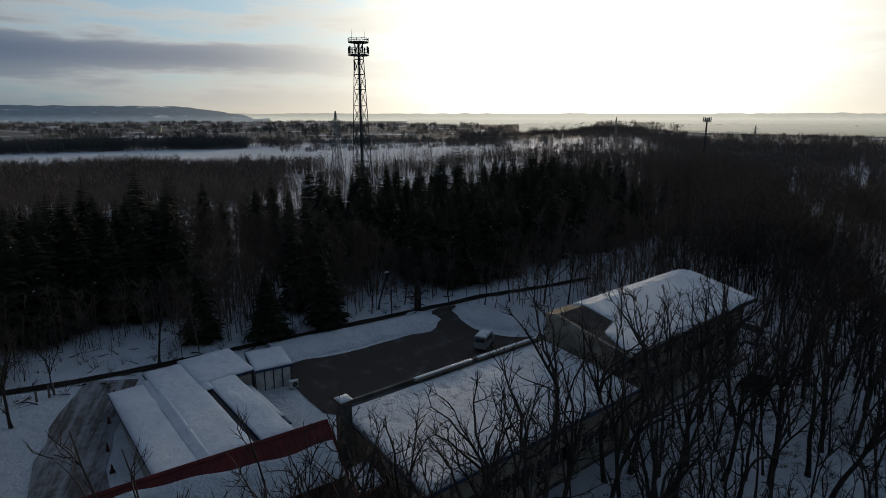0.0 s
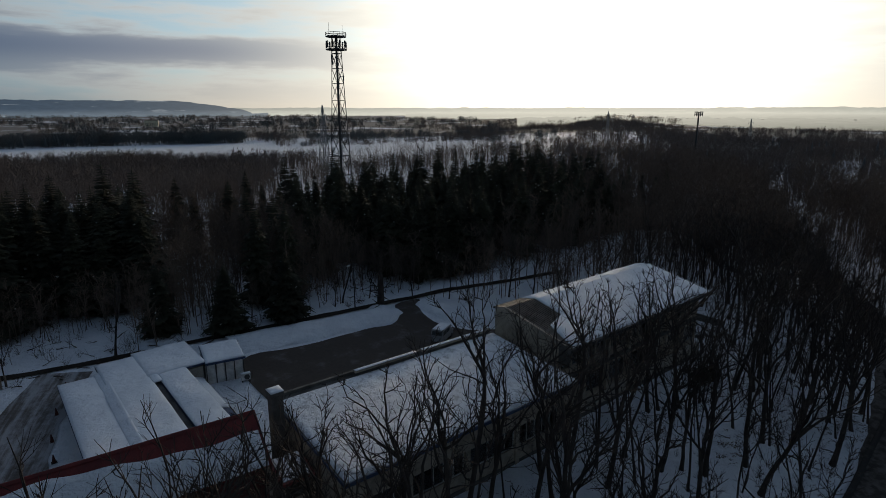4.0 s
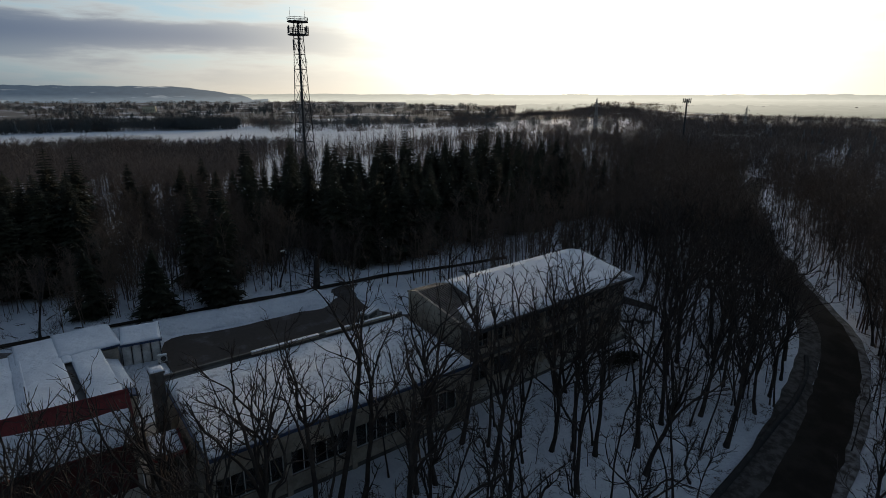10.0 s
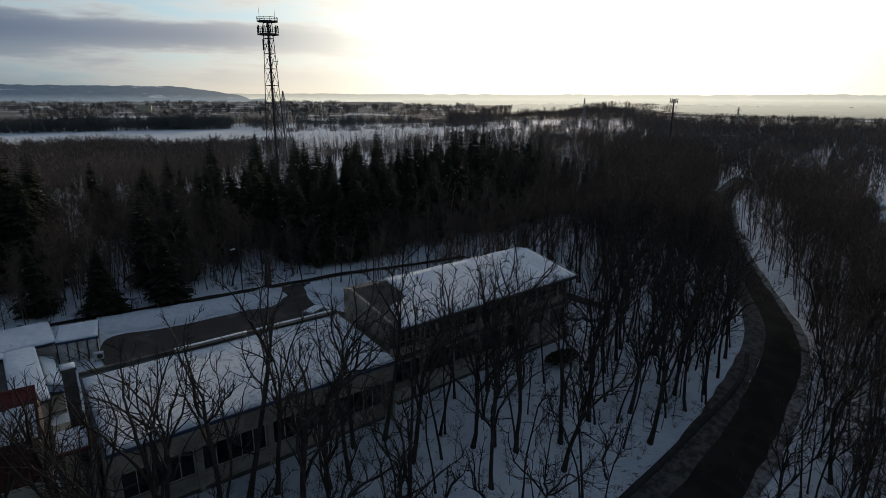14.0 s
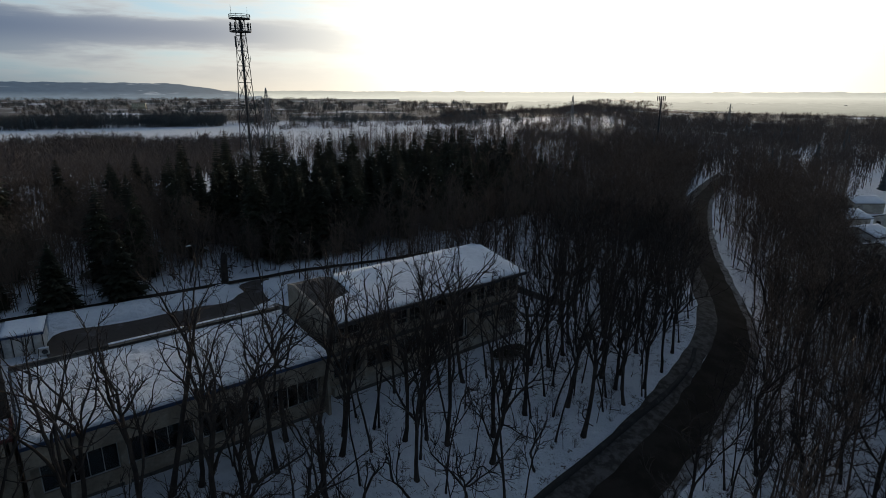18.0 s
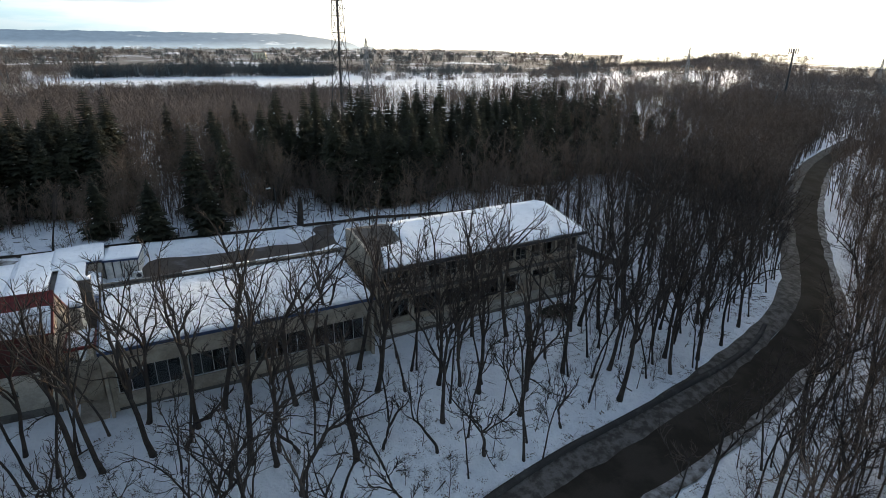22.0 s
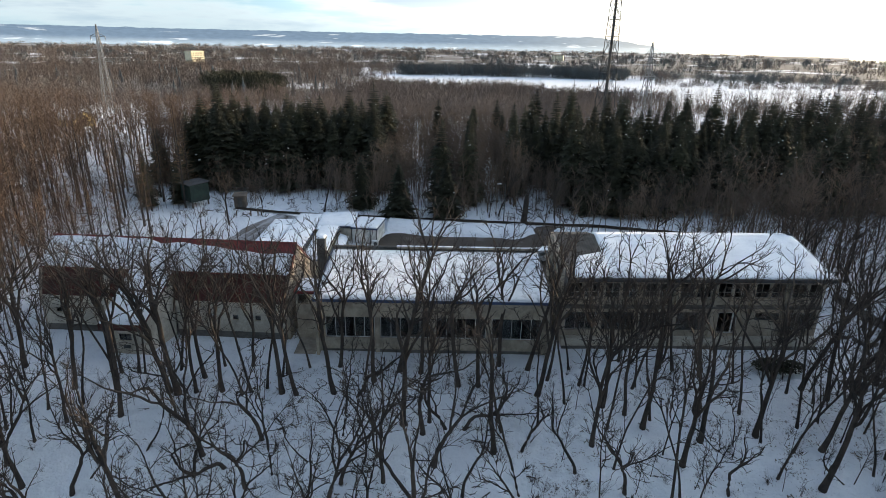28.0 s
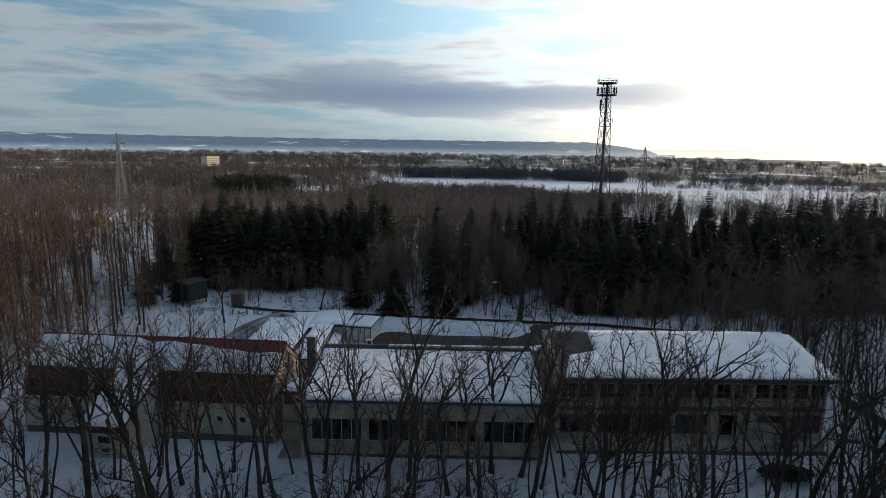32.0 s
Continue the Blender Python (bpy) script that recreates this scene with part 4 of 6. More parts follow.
def bare_tree_meshes(seed, height, stems=1, fork=0.45, girth=1.0, limbs_each=4, fine=1.0, crook=0.0):
    """Trunk, limbs and twigs of a leafless broadleaf tree about height metres tall; crook bends all of it."""
    rng = random.Random(seed)
    trunk, limbs, twigs = Mesh(), [], Mesh()

    def twig(p, way, length):
        """A fine twig that bends upward, with one or two side shoots."""
        d = way.normalized()
        mid = p + d * length * 0.5
        end = mid + (d + Vector((rng.gauss(0, 0.3), rng.gauss(0, 0.3), 0.3))).normalized() * length * 0.5
        twigs.tube([p, mid, end], [0.020, 0.015, 0.006], 3)
        if length > 0.55:
            for q in (mid, p.lerp(mid, 0.5))[:rng.randint(1, 2)]:
                shoot = (d + Vector((rng.gauss(0, 0.55), rng.gauss(0, 0.55), rng.uniform(0, 0.5)))).normalized()
                twigs.tube([q, q + shoot * length * rng.uniform(0.3, 0.55)], [0.013, 0.005], 3)

    def bough(p, d, r, length, wobble, lift, reach):
        """One limb with its side branches, all tapering; its twigs go to the crown."""
        line = branch_line(rng, p, d, length, 9, wobble, lift)
        lr = [max(r * (0.95 - 0.8 * (i / 9) ** 1.3), 0.016) for i in range(10)]
        limb = Mesh().tube(line, lr, 5)
        for i in range(1, 9):
            if rng.random() < 0.25:
                continue
            blen = length * rng.uniform(0.24, 0.44) * (1.2 - 0.07 * i) * reach
            bline = branch_line(rng, line[i], tilted(rng, line[min(i + 1, 9)] - line[i], 28, 58), blen, 5, wobble * 1.35, lift * 1.6)
            br = [max(lr[i] * 0.62, 0.034) * (1 - 0.72 * j / 5) for j in range(6)]
            limb.tube(bline, br, 4)
            for _ in range(int(rng.randint(5, 7) * fine)):
                j = rng.randint(1, 4)
                twig(bline[j].lerp(bline[j + 1], rng.random()), tilted(rng, bline[j + 1] - bline[j], 22, 58), max(0.35, blen * rng.uniform(0.22, 0.48)))
        for _ in range(int(6 * fine)):
            j = rng.randint(5, 8)
            twig(line[j], tilted(rng, line[j + 1] - line[j], 15, 45), length * rng.uniform(0.08, 0.18))
        return limb

    for s in range(stems):
        h = height * (1.0 if s == 0 else rng.uniform(0.7, 0.95))
        r0 = h * rng.uniform(0.0090, 0.0118) * girth * (1.0 if stems == 1 else 0.8)
        off = Vector((rng.uniform(-0.3, 0.3), rng.uniform(-0.3, 0.3), -0.5)) if stems > 1 else Vector((0, 0, -0.5))
        out = Vector((rng.gauss(0, 0.10), rng.gauss(0, 0.10), 1)) if stems == 1 else Vector((rng.uniform(-0.3, 0.3), rng.uniform(-0.3, 0.3), 1))
        if crook:
            out = out + Vector((rng.uniform(2.0, 4.0) * crook, rng.uniform(-1.5, 1.5) * crook, 0))
        top = h * rng.uniform(fork - 0.05, fork + 0.08)
        path = branch_line(rng, off, out, top + 0.5, 8, 0.06 + crook, 0.05 + 0.1 * crook)
        radii = [r0 * (1.75 if i == 0 else 1.2 if i == 1 else 1.06 - 0.36 * i / 8) for i in range(9)]
        trunk.tube(path, radii, 7)
        for k in range(limbs_each):
            i = 8 if k < 2 else rng.randint(5, 8)
            d = tilted(rng, path[i] - path[i - 1], *((4, 12) if k == 0 else (12, 32)))
            d.z = max(d.z, 0.35)
            limbs.append(bough(path[i], d, radii[i] * (0.95 if k == 0 else 0.76), (h - path[i].z) * rng.uniform(0.7, 1.08), 0.17 + 0.5 * crook, 0.07, 1.0))
        # a dead or drooping bough lower down
        if rng.random() < 0.35 + crook:
            i = rng.randint(2, 5)
            limbs.append(bough(path[i], tilted(rng, path[i + 1] - path[i], 50, 80), radii[i] * 0.4, h * rng.uniform(0.16, 0.3), 0.24, 0.05, 0.7))
    # bring the whole to the height wanted
    top = max(v[2] for v in twigs.v)
    for mesh in (trunk, twigs, *limbs):
        mesh.v = [(x * height / top, y * height / top, z * height / top) for x, y, z in mesh.v]
    return trunk, limbs, twigs


def bare_tree(seed, height, label="leafless dark-barked broadleaf tree standing in snow", **shape):
    tree = thing("bare_tree", label, "tree", group="bare trees round the buildings")
    trunk, limbs, twigs = bare_tree_meshes(seed, height, **shape)
    part("trunk", trunk, BARK, tree, smooth=True)
    for limb in limbs:
        part("limb", limb, BARK, tree, smooth=True)
    part("crown", twigs, TWIG, tree)
    return tree


def spruce(seed, height, width):
    """A spruce: a trunk and whorls of drooping boughs with ragged sprays."""
    rng = random.Random(seed)
    tree = thing("spruce", "dark green spruce with drooping boughs", "conifer", group="spruces of the dark stand")
    part("trunk", Mesh().tube([(0, 0, -0.5), (0, 0, height * 0.5), (0, 0, height * 0.97)], [height * 0.014, height * 0.008, 0.02], 6), BARK, tree)
    m = Mesh()
    z = height * 0.07
    while z < height * 0.985:
        f = 1 - z / height
        reach = width * (f ** 0.85) * rng.uniform(0.7, 1.2) + 0.1
        count = max(5, int(6 + 6 * f))
        spin = rng.uniform(0, 6.28)
        for k in range(count):
            if rng.random() < 0.1 and f > 0.4:
                continue
            a = spin + 2 * math.pi * k / count + rng.uniform(-0.25, 0.25)
            r = reach * rng.uniform(0.65, 1.15)
            c, s = math.cos(a), math.sin(a)
            droop = r * rng.uniform(0.25, 0.5)
            half = r * rng.uniform(0.22, 0.34) + 0.08
            root, base = Vector((0, 0, z)), len(m.v)
            spine = [root + Vector((c * r * t, s * r * t, -droop * t * t + 0.12 * r * t)) for t in (0.08, 0.4, 0.75, 1.0)]
            side = Vector((-s, c, 0))
            widths = (half * 0.4, half, half * 0.75, 0.02)
            for p, w in zip(spine, widths):
                hang = -w * rng.uniform(0.35, 0.7)
                m.v.extend([tuple(p + side * w * rng.uniform(0.8, 1.2) + Vector((0, 0, hang))), tuple(p), tuple(p - side * w * rng.uniform(0.8, 1.2) + Vector((0, 0, hang)))])
            for j in range(3):
                q = base + 3 * j
                m.f.extend([(q, q + 1, q + 4, q + 3), (q + 1, q + 2, q + 5, q + 4)])
            for j in (1, 2):
                for sgn in (1, -1):
                    p = spine[j] + side * sgn * widths[j] * 0.7
                    tip = p + Vector((c, s, 0)) * half * 0.9 + side * sgn * half * 0.8 + Vector((0, 0, -half * 0.8))
                    b = len(m.v)
                    m.v.extend([tuple(p), tuple(p + Vector((c, s, 0)) * half * 0.4), tuple(tip)])
                    m.f.append((b, b + 1, b + 2))
        z += height * rng.uniform(0.026, 0.04) * (0.5 + 0.7 * f)
    m.tube([(0, 0, height * 0.95), (0, 0, height * 1.02)], [0.05, 0.008], 4)
    part("crown", m, NEEDLE, tree)
    snow = Mesh()
    for _ in range(9):
        f = rng.uniform(0.15, 0.8)
        a, r = rng.uniform(0, 6.28), width * f * rng.uniform(0.5, 0.95)
        p, q = (math.cos(a) * r, math.sin(a) * r, height * (1 - f) * 0.95 - r * 0.12), rng.uniform(0.05, 0.16)
        snow.tube([(p[0] * 0.85, p[1] * 0.85, p[2] + 0.03), p], [q, q * 0.6], 5, True)
    part("snow_clumps", snow, SNOW, tree, "small clumps of snow on the boughs")
    return tree


def larch(seed, height):
    rng = random.Random(seed)
    tree = thing("larch", "tall leafless larch with fine orange-brown twigs", "larch", group="larches beside the red-roofed building")
    part("trunk", Mesh().tube([(0, 0, -0.5), (rng.uniform(-.2, .2), rng.uniform(-.2, .2), height * 0.5), (0, 0, height)], [height * 0.0115, height * 0.007, 0.02], 6), BARK, tree)
    m, t = Mesh(), Mesh()
    z = height * 0.22
    while z < height * 0.97:
        f = 1 - z / height
        a = rng.uniform(0, 6.28)
        r = (0.5 + height * 0.17 * f) * rng.uniform(0.6, 1.1)
        way = Vector((math.cos(a), math.sin(a), rng.uniform(-0.1, 0.35)))
        line = branch_line(rng, (0, 0, z), way, r, 4, 0.1, 0.06)
        m.tube(line, [0.035, 0.026, 0.018, 0.012, 0.005], 3)
        for _ in range(12):
            j = rng.randint(0, 3)
            q = line[j].lerp(line[j + 1], rng.random())
            d = tilted(rng, way, 40, 80) * r * rng.uniform(0.15, 0.4)
            side = d.cross(Vector((rng.uniform(-1, 1), rng.uniform(-1, 1), 0.4))).normalized() * 0.018
            b = len(t.v)
            t.v.extend([tuple(q - side), tuple(q + side), tuple(q + d)])
            t.f.append((b, b + 1, b + 2))
        z += height * 0.0125
    base = len(m.v)
    m.v.extend(t.v)
    m.f.extend(tuple(base + i for i in f) for f in t.f)
    part("crown", m, LARCH_TWIG, tree)
    return tree


def simple_bare(seed, height, count, fine, segments=3):
    """A light bare tree for the woods: tapered trunk, limbs and fine slivers for twigs."""
    rng = random.Random(seed)
    m = Mesh()

    def sliver(a, b, w0, w1, c=None):
        side = (b - a).cross(Vector((rng.uniform(-1, 1), rng.uniform(-1, 1), 0.3))).normalized()
        n = len(m.v)
        m.v.extend([tuple(a - side * w0), tuple(a + side * w0), tuple(b + side * w1), tuple(b - side * w1)])
        m.f.append((n, n + 1, n + 2, n + 3))
        if c is not None:
            m.v.append(tuple(c))
            m.f.append((n + 3, n + 2, n + 4))

    path = branch_line(rng, (0, 0, -0.4), (rng.gauss(0, 0.06), rng.gauss(0, 0.06), 1), height * 0.95, segments, 0.05, 0.03)
    m.tube(path, [height * (0.0085 - 0.0078 * i / segments) for i in range(segments + 1)], 3)
    for k in range(count):
        f = rng.uniform(0.3, 0.96)
        i = min(segments - 1, int(f * segments))
        p = path[i].lerp(path[i + 1], f * segments - i)
        length = height * rng.uniform(0.16, 0.32) * (1.15 - 0.6 * f)
        line = branch_line(rng, p, tilted(rng, (0, 0, 1), 25, 58), length, 2, 0.12, 0.12)
        sliver(line[0], line[1], height * 0.003, height * 0.0018, line[2])
        for _ in range(fine):
            j = rng.randint(0, 1)
            q = line[j].lerp(line[j + 1], rng.random())
            d = tilted(rng, line[j + 1] - line[j], 20, 65) * length * rng.uniform(0.3, 0.65)
            d.z = abs(d.z) * 0.8
            w = d.cross(Vector((rng.uniform(-1, 1), rng.uniform(-1, 1), 0.3))).normalized() * 0.022
            b = len(m.v)
            m.v.extend([tuple(q - w), tuple(q + w), tuple(q + d)])
            m.f.append((b, b + 1, b + 2))
    return m.arrays()


def far_conifer(seed, height):
    rng = random.Random(seed)
    m = Mesh()
    for k in range(7):
        z0, z1 = height * (0.1 + 0.12 * k), height * (0.1 + 0.12 * k + 0.22)
        r = height * 0.19 * (1 - k / 7.5)
        base = len(m.v)
        spin = rng.uniform(0, 6)
        for s in range(7):
            q = r * rng.uniform(0.6, 1.25)
            m.v.append((q * math.cos(spin + s * 0.9), q * math.sin(spin + s * 0.9), z0 + rng.uniform(-0.03, 0.03) * height))
        m.v.append((0, 0, z1))
        for s in range(7):
            m.f.append((base + s, base + (s + 1) % 7, base + 7))
    return m.arrays()


def clear_of_things(x, y):
    """True where a tree may stand: off the road, the lot, the drive and the buildings."""
    if road_distance(x, y) < (4.7 if x < 80 else 4.2):
        return False
    if -9 < x < 71 and 22.6 < y < 41:
        return False
    if 4 < x < 50 and 40 < y < 60.5 or 50 <= x < 60 and 40 < y < 50.5:
        return False
    along = max(0.0, min(1.0, ((x + 23) * -80 + (y - 82) * 110) / 18500.0))
    if math.hypot(x + 23 + 80 * along, y - 82 - 110 * along) < 1.2 + 6 * along:
        return False
    if math.hypot(x + 7.0, 0.6 * (y - 62)) < 5.0:
        return False
    if 44 < x < 70 and 56.4 < y < 59.8:
        return False
    if 104 < x < 240 and road_distance(x, y) < 14 and y < np.interp(x, [p[0] for p in ROAD], [p[1] for p in ROAD]):
        return noise.noise((x * 5.3, y * 5.3, 6.0)) > 0.12
    if x > 118 and -25 < y < 8 + 0.27 * (x - 130) and road_distance(x, y) > 7 and math.atan2(x - 19, y + 18) > 1.29:
        return False
    if -3.5 < x < 10 and 38 < y < 66:
        return False
    if ((x + 94) / 42) ** 2 + ((y - 186) / 26) ** 2 < 1:
        return noise.noise((x * 6.1, y * 6.1, 4.0)) > 0.25
    if ((x + 68) / 14) ** 2 + ((y - 138) / 22) ** 2 < 1:
        return noise.noise((x * 6.1, y * 6.1, 4.0)) > 0.05
    if 152 < x < 245 and 1 < y < 10 + 0.27 * (x - 130):
        return False
    return True


def place_trees():
    rng = random.Random(11)
    # broadleaf trees in front of the buildings and along the road
    big = [bare_tree(100 + i, (15.8, 15.0, 16.4, 15.2)[i], girth=1.2, fork=(0.42, 0.46, 0.40, 0.48)[i], limbs_each=(6, 5, 6, 5)[i], fine=0.75) for i in range(4)]
    common = [bare_tree(110 + i, (14.6, 14.0, 15.2, 13.4, 14.4, 15.0)[i], fork=(0.48, 0.43, 0.52, 0.42, 0.46, 0.54)[i], stems=(1, 1, 1, 2, 1, 1)[i], limbs_each=(5, 5, 4, 3, 6, 5)[i], fine=0.75) for i in range(6)]
    slope = [bare_tree(140 + i, (11.5, 10.2, 12.4, 9.6, 11.0)[i], "leafless tree with a leaning crooked trunk on the snowy slope", girth=1.35, fork=(0.42, 0.36, 0.48, 0.4, 0.34)[i], limbs_each=(3, 4, 3, 3, 4)[i], fine=0.72, crook=(0.03, 0.06, 0.02, 0.07, 0.05)[i]) for i in range(5)]
    slim = [bare_tree(120 + i, (12.0, 10.5, 12.6, 9.6)[i], "slender leafless tree rising from the snow", girth=0.78, fork=(0.55, 0.6, 0.62, 0.55)[i], limbs_each=3, fine=0.6) for i in range(4)]
    low = [bare_tree(150 + i, (8.0, 6.4, 7.2)[i], "slender leafless sapling on the snowy slope", girth=1.0, fork=0.5, limbs_each=3, fine=0.65, crook=0.05) for i in range(3)]
    bent = [bare_tree(130 + i, (5.5, 4.6, 6.2)[i], "crooked low leafless tree with bare twisted limbs", girth=2.4, fork=0.5, limbs_each=3, fine=0.4, crook=0.2) for i in range(3)]
    kinds = big + common
    spots = {
        "big": [(-8.1, 22.3), (8.0, 7.2), (6.6, 18.9), (7.4, 18.6), (11.1, 19.0), (16.4, 18.7), (22.8, 9.4), (27.2, 15.0), (42.2, 12.7), (48.8, 11.0), (55.9, 13.7), (58.4, 8.8), (44.2, 17.2), (28.0, 7.7)],
        "common": [(-2.0, 19.2), (2.1, 18.8), (3.8, 15.7), (2.9, 21.4), (8.8, 18.9), (12.0, 11.8), (16.1, 9.1), (17.7, 18.7), (3.9, 8.4), (6.4, 22.2), (12.7, 22.6), (25.8, 9.2), (21.0, 18.7), (20.8, 22.6),
                   (26.4, 22.0), (28.7, 14.0), (29.3, 15.3), (34.3, 12.0), (38.7, 18.6), (35.9, 22.8), (32.0, 20.0), (43.0, 19.8), (45.9, 16.2), (46.9, 14.6), (60.4, 12.3), (54.6, 21.0), (63.2, 19.7), (47.8, 19.5)],
        "far": [(68.2, 19.0), (51.1, 22.4), (76.2, 14.5), (69.1, 9.0), (75.0, 10.5), (64.8, 18.3), (72.9, 17.3), (70.5, 9.9), (67.0, -3.3), (70.0, -1.4), (71.6, -8.2)],
        "slim": [(-0.1, 17.2), (0.9, 21.0), (1.1, 21.6), (17.7, 9.8), (14.8, 19.4), (13.0, 18.6), (13.7, 18.9), (4.3, 9.5), (10.2, 22.6), (18.2, 22.3), (7.4, 11.8), (24.3, 10.8), (23.5, 19.1), (35.0, 15.4), (40.0, 20.6),
                 (31.2, 22.5), (41.1, 17.5), (42.5, 22.3), (35.9, 8.2), (47.6, 11.9), (56.1, 13.1), (58.0, 12.1), (52.3, 22.0), (59.7, 20.1), (61.6, 19.2), (43.3, 10.5), (47.5, 23.4), (51.8, 17.7), (55.9, 16.3), (67.2, 19.8)],
        "lean": [(47.9, 15.5), (47.7, 8.3), (46.3, 6.9), (47.6, 6.3), (57.3, 20.4), (63.1, 9.8), (84.4, 15.7), (41.4, 7.2), (43.9, 14.5), (72.6, 13.7), (78.4, 14.6), (68.1, 1.7), (62.8, -2.4), (76.0, -0.6), (72.0, -4.6)],
        "bent": [(22.8, 18.0), (30.7, 14.7), (31.9, 14.4), (35.3, 13.9), (36.5, 12.0), (14.1, 10.8)]}
    stock = {"big": big, "common": common, "far": common, "slim": slim, "lean": slim, "bent": bent}
    used, plan = [], []
    for kind, places in spots.items():
        for k, (x, y) in enumerate(places):
            used.append((x, y))
            row = stock[kind] if kind == "bent" or y > 14 or x > 40 else low if kind in ("slim", "lean") else big if kind == "big" and x < 15 else slope
            plan.append((x, y, row[k % len(row)], (1.02, 1.2) if y > 16 else (0.94, 1.1)))
    for k in range(9):
        x, y = 4.0 + 4.2 * k + rng.uniform(-0.9, 0.9), rng.uniform(19.6, 22.4)
        if min(math.hypot(x - a, y - b) for a, b in used) > 1.5:
            used.append((x, y))
            plan.append((x, y, common[k % 6], (1.0, 1.18)))
    # crooked smaller trees low on the slope
    for k in range(56):
        x, y = -6.0 + 1.2 * k + rng.uniform(-0.8, 0.8), rng.uniform(1.0, 13.5)
        if clear_of_things(x, y) and min(math.hypot(x - a, y - b) for a, b in used) > 1.7:
            used.append((x, y))
            plan.append((x, y, rng.choice(slope + slope + low + bent[:1]), (0.72, 1.05)))
    # the wood goes on at both sides and beyond the road
    tries = 0
    while len(used) < 384 and tries < 9000:
        tries += 1
        pick = rng.random()
        x, y = (rng.uniform(58, 96), rng.uniform(6, 24)) if pick < 0.3 else (rng.uniform(-17, 4), rng.uniform(2, 21)) if pick < 0.45 else (rng.uniform(2, 60), rng.uniform(3, 16)) if pick < 0.58 else (rng.uniform(50, 128), rng.uniform(-28, 10)) if pick < 0.88 else (rng.uniform(70, 128), rng.uniform(20, 44))
        if not clear_of_things(x, y) or min(math.hypot(x - a, y - b) for a, b in used) < (2.9 if 2 < x < 58 and y > 3 else 2.0):
            continue
        used.append((x, y))
        plan.append((x, y, rng.choice(slope + low if 0 < x < 38 and y > 2 else common + slim + slim[:2] + big[:1]), (0.82, 1.05)))
    placed = set()
    for x, y, kind, (lo, hi) in plan:
        ob = kind if kind.name not in placed else copy_thing(kind, pose(0, 0, 0))
        placed.add(kind.name)
        ob.matrix_basis = pose(x, y, gz(x, y), 0, 0, rng.uniform(0, 360)) @ Matrix.Scale(rng.uniform(lo, hi), 4)
    # trees round the lot and beside the drive
    for x, y in ((-0.5, 57.0), (-3.5, 52.0), (3.0, 62.5), (12.5, 62.5), (38.5, 61.5), (40.0, 62.3), (44.0, 61.8), (48.0, 56.5), (49.5, 62.0), (53.0, 55.0), (57.0, 54.0), (61.0, 51.0), (64.0, 49.0)):
        ob = copy_thing(kinds[rng.randrange(10)], pose(0, 0, 0))
        ob.matrix_basis = pose(x, y, gz(x, y), 0, 0, rng.uniform(0, 360)) @ Matrix.Scale(rng.uniform(0.4, 0.62), 4)

    # spruces
    kinds = [spruce(300 + i, (14.0, 12.5, 15.5, 13.2, 11.5, 16.0)[i % 6], (2.5, 2.3, 2.6, 2.2, 2.5, 2.6)[i % 6]) for i in range(8)]
    used = [(24.4, 61.8), (31.7, 61.3), (18.0, 66.0), (-15.6, 64.5), (-11.8, 67.0), (31.0, 68.0), (35.5, 69.0), (-18.5, 70.0), (-14.0, 74.0), (-20.0, 80.0)]
    sizes = [0.60, 0.70, 0.55, 0.62, 0.55, 0.9, 0.95, 0.65, 0.7, 0.8]
    tries = 0
    while len(used) < 285 and tries < 12000:
        tries += 1
        if rng.random() < 0.66:
            x = rng.uniform(30, 135)
            y = rng.uniform(62, 108) + 0.05 * (x - 60)
            if x < 50 and y < 70 or x < 58 and y < 64 or x < 43 and rng.random() < 0.85:
                continue
        else:
            x, y = rng.uniform(-15, 21), rng.uniform(77, 100)
        if min(math.hypot(x - a, y - b) for a, b in used) < (3.0 if x > 24 else 2.2):
            continue
        used.append((x, y))
        sizes.append(rng.uniform(0.8, 1.12))
    for i, ((x, y), s) in enumerate(zip(used, sizes)):
        wide = s * (1.9 if i < 3 else 1.75 if x < 22 and y > 76 else 1.3)
        m = pose(x, y, gz(x, y), 0, 0, rng.uniform(0, 360)) @ Matrix.Diagonal((wide, wide, s, 1))
        if i < len(kinds):
            kinds[i].matrix_basis = m
        else:
            copy_thing(kinds[i % len(kinds)], pose(0, 0, 0)).matrix_basis = m

    # larches beyond the red-roofed building
    kinds = [larch(400 + i, 15.0 + i) for i in range(4)]
    used = []
    tries = 0
    while len(used) < 96 and tries < 3000:
        tries += 1
        x, y = rng.uniform(-60, -10), rng.uniform(16, 74)
        if x > -14 and y < 40 or used and min(math.hypot(x - a, y - b) for a, b in used) < 2.4:
            continue
        used.append((x, y))
    for i, (x, y) in enumerate(used):
        m = pose(x, y, gz(x, y), 0, 0, rng.uniform(0, 360)) @ Matrix.Scale(rng.uniform(0.75, 1.0), 4)
        if i < len(kinds):
            kinds[i].matrix_basis = m
        else:
            copy_thing(kinds[i % len(kinds)], pose(0, 0, 0)).matrix_basis = m


def woods(name, count, x0, x1, y0, y1, variants, mat, label, seed, keep=None, size=(0.75, 1.1)):
    rng = random.Random(seed)
    spots = []
    for _ in range(count * 4):
        x, y = rng.uniform(x0, x1), rng.uniform(y0, y1)
        if not clear_of_things(x, y) or keep and not keep(x, y):
            continue
        spots.append((x, y, gz(x, y) - 0.2, rng.uniform(*size), rng.uniform(0, 6.28)))
        if len(spots) >= count:
            break
    return scatter(name, variants, spots, mat, label, "woods")


place_trees()

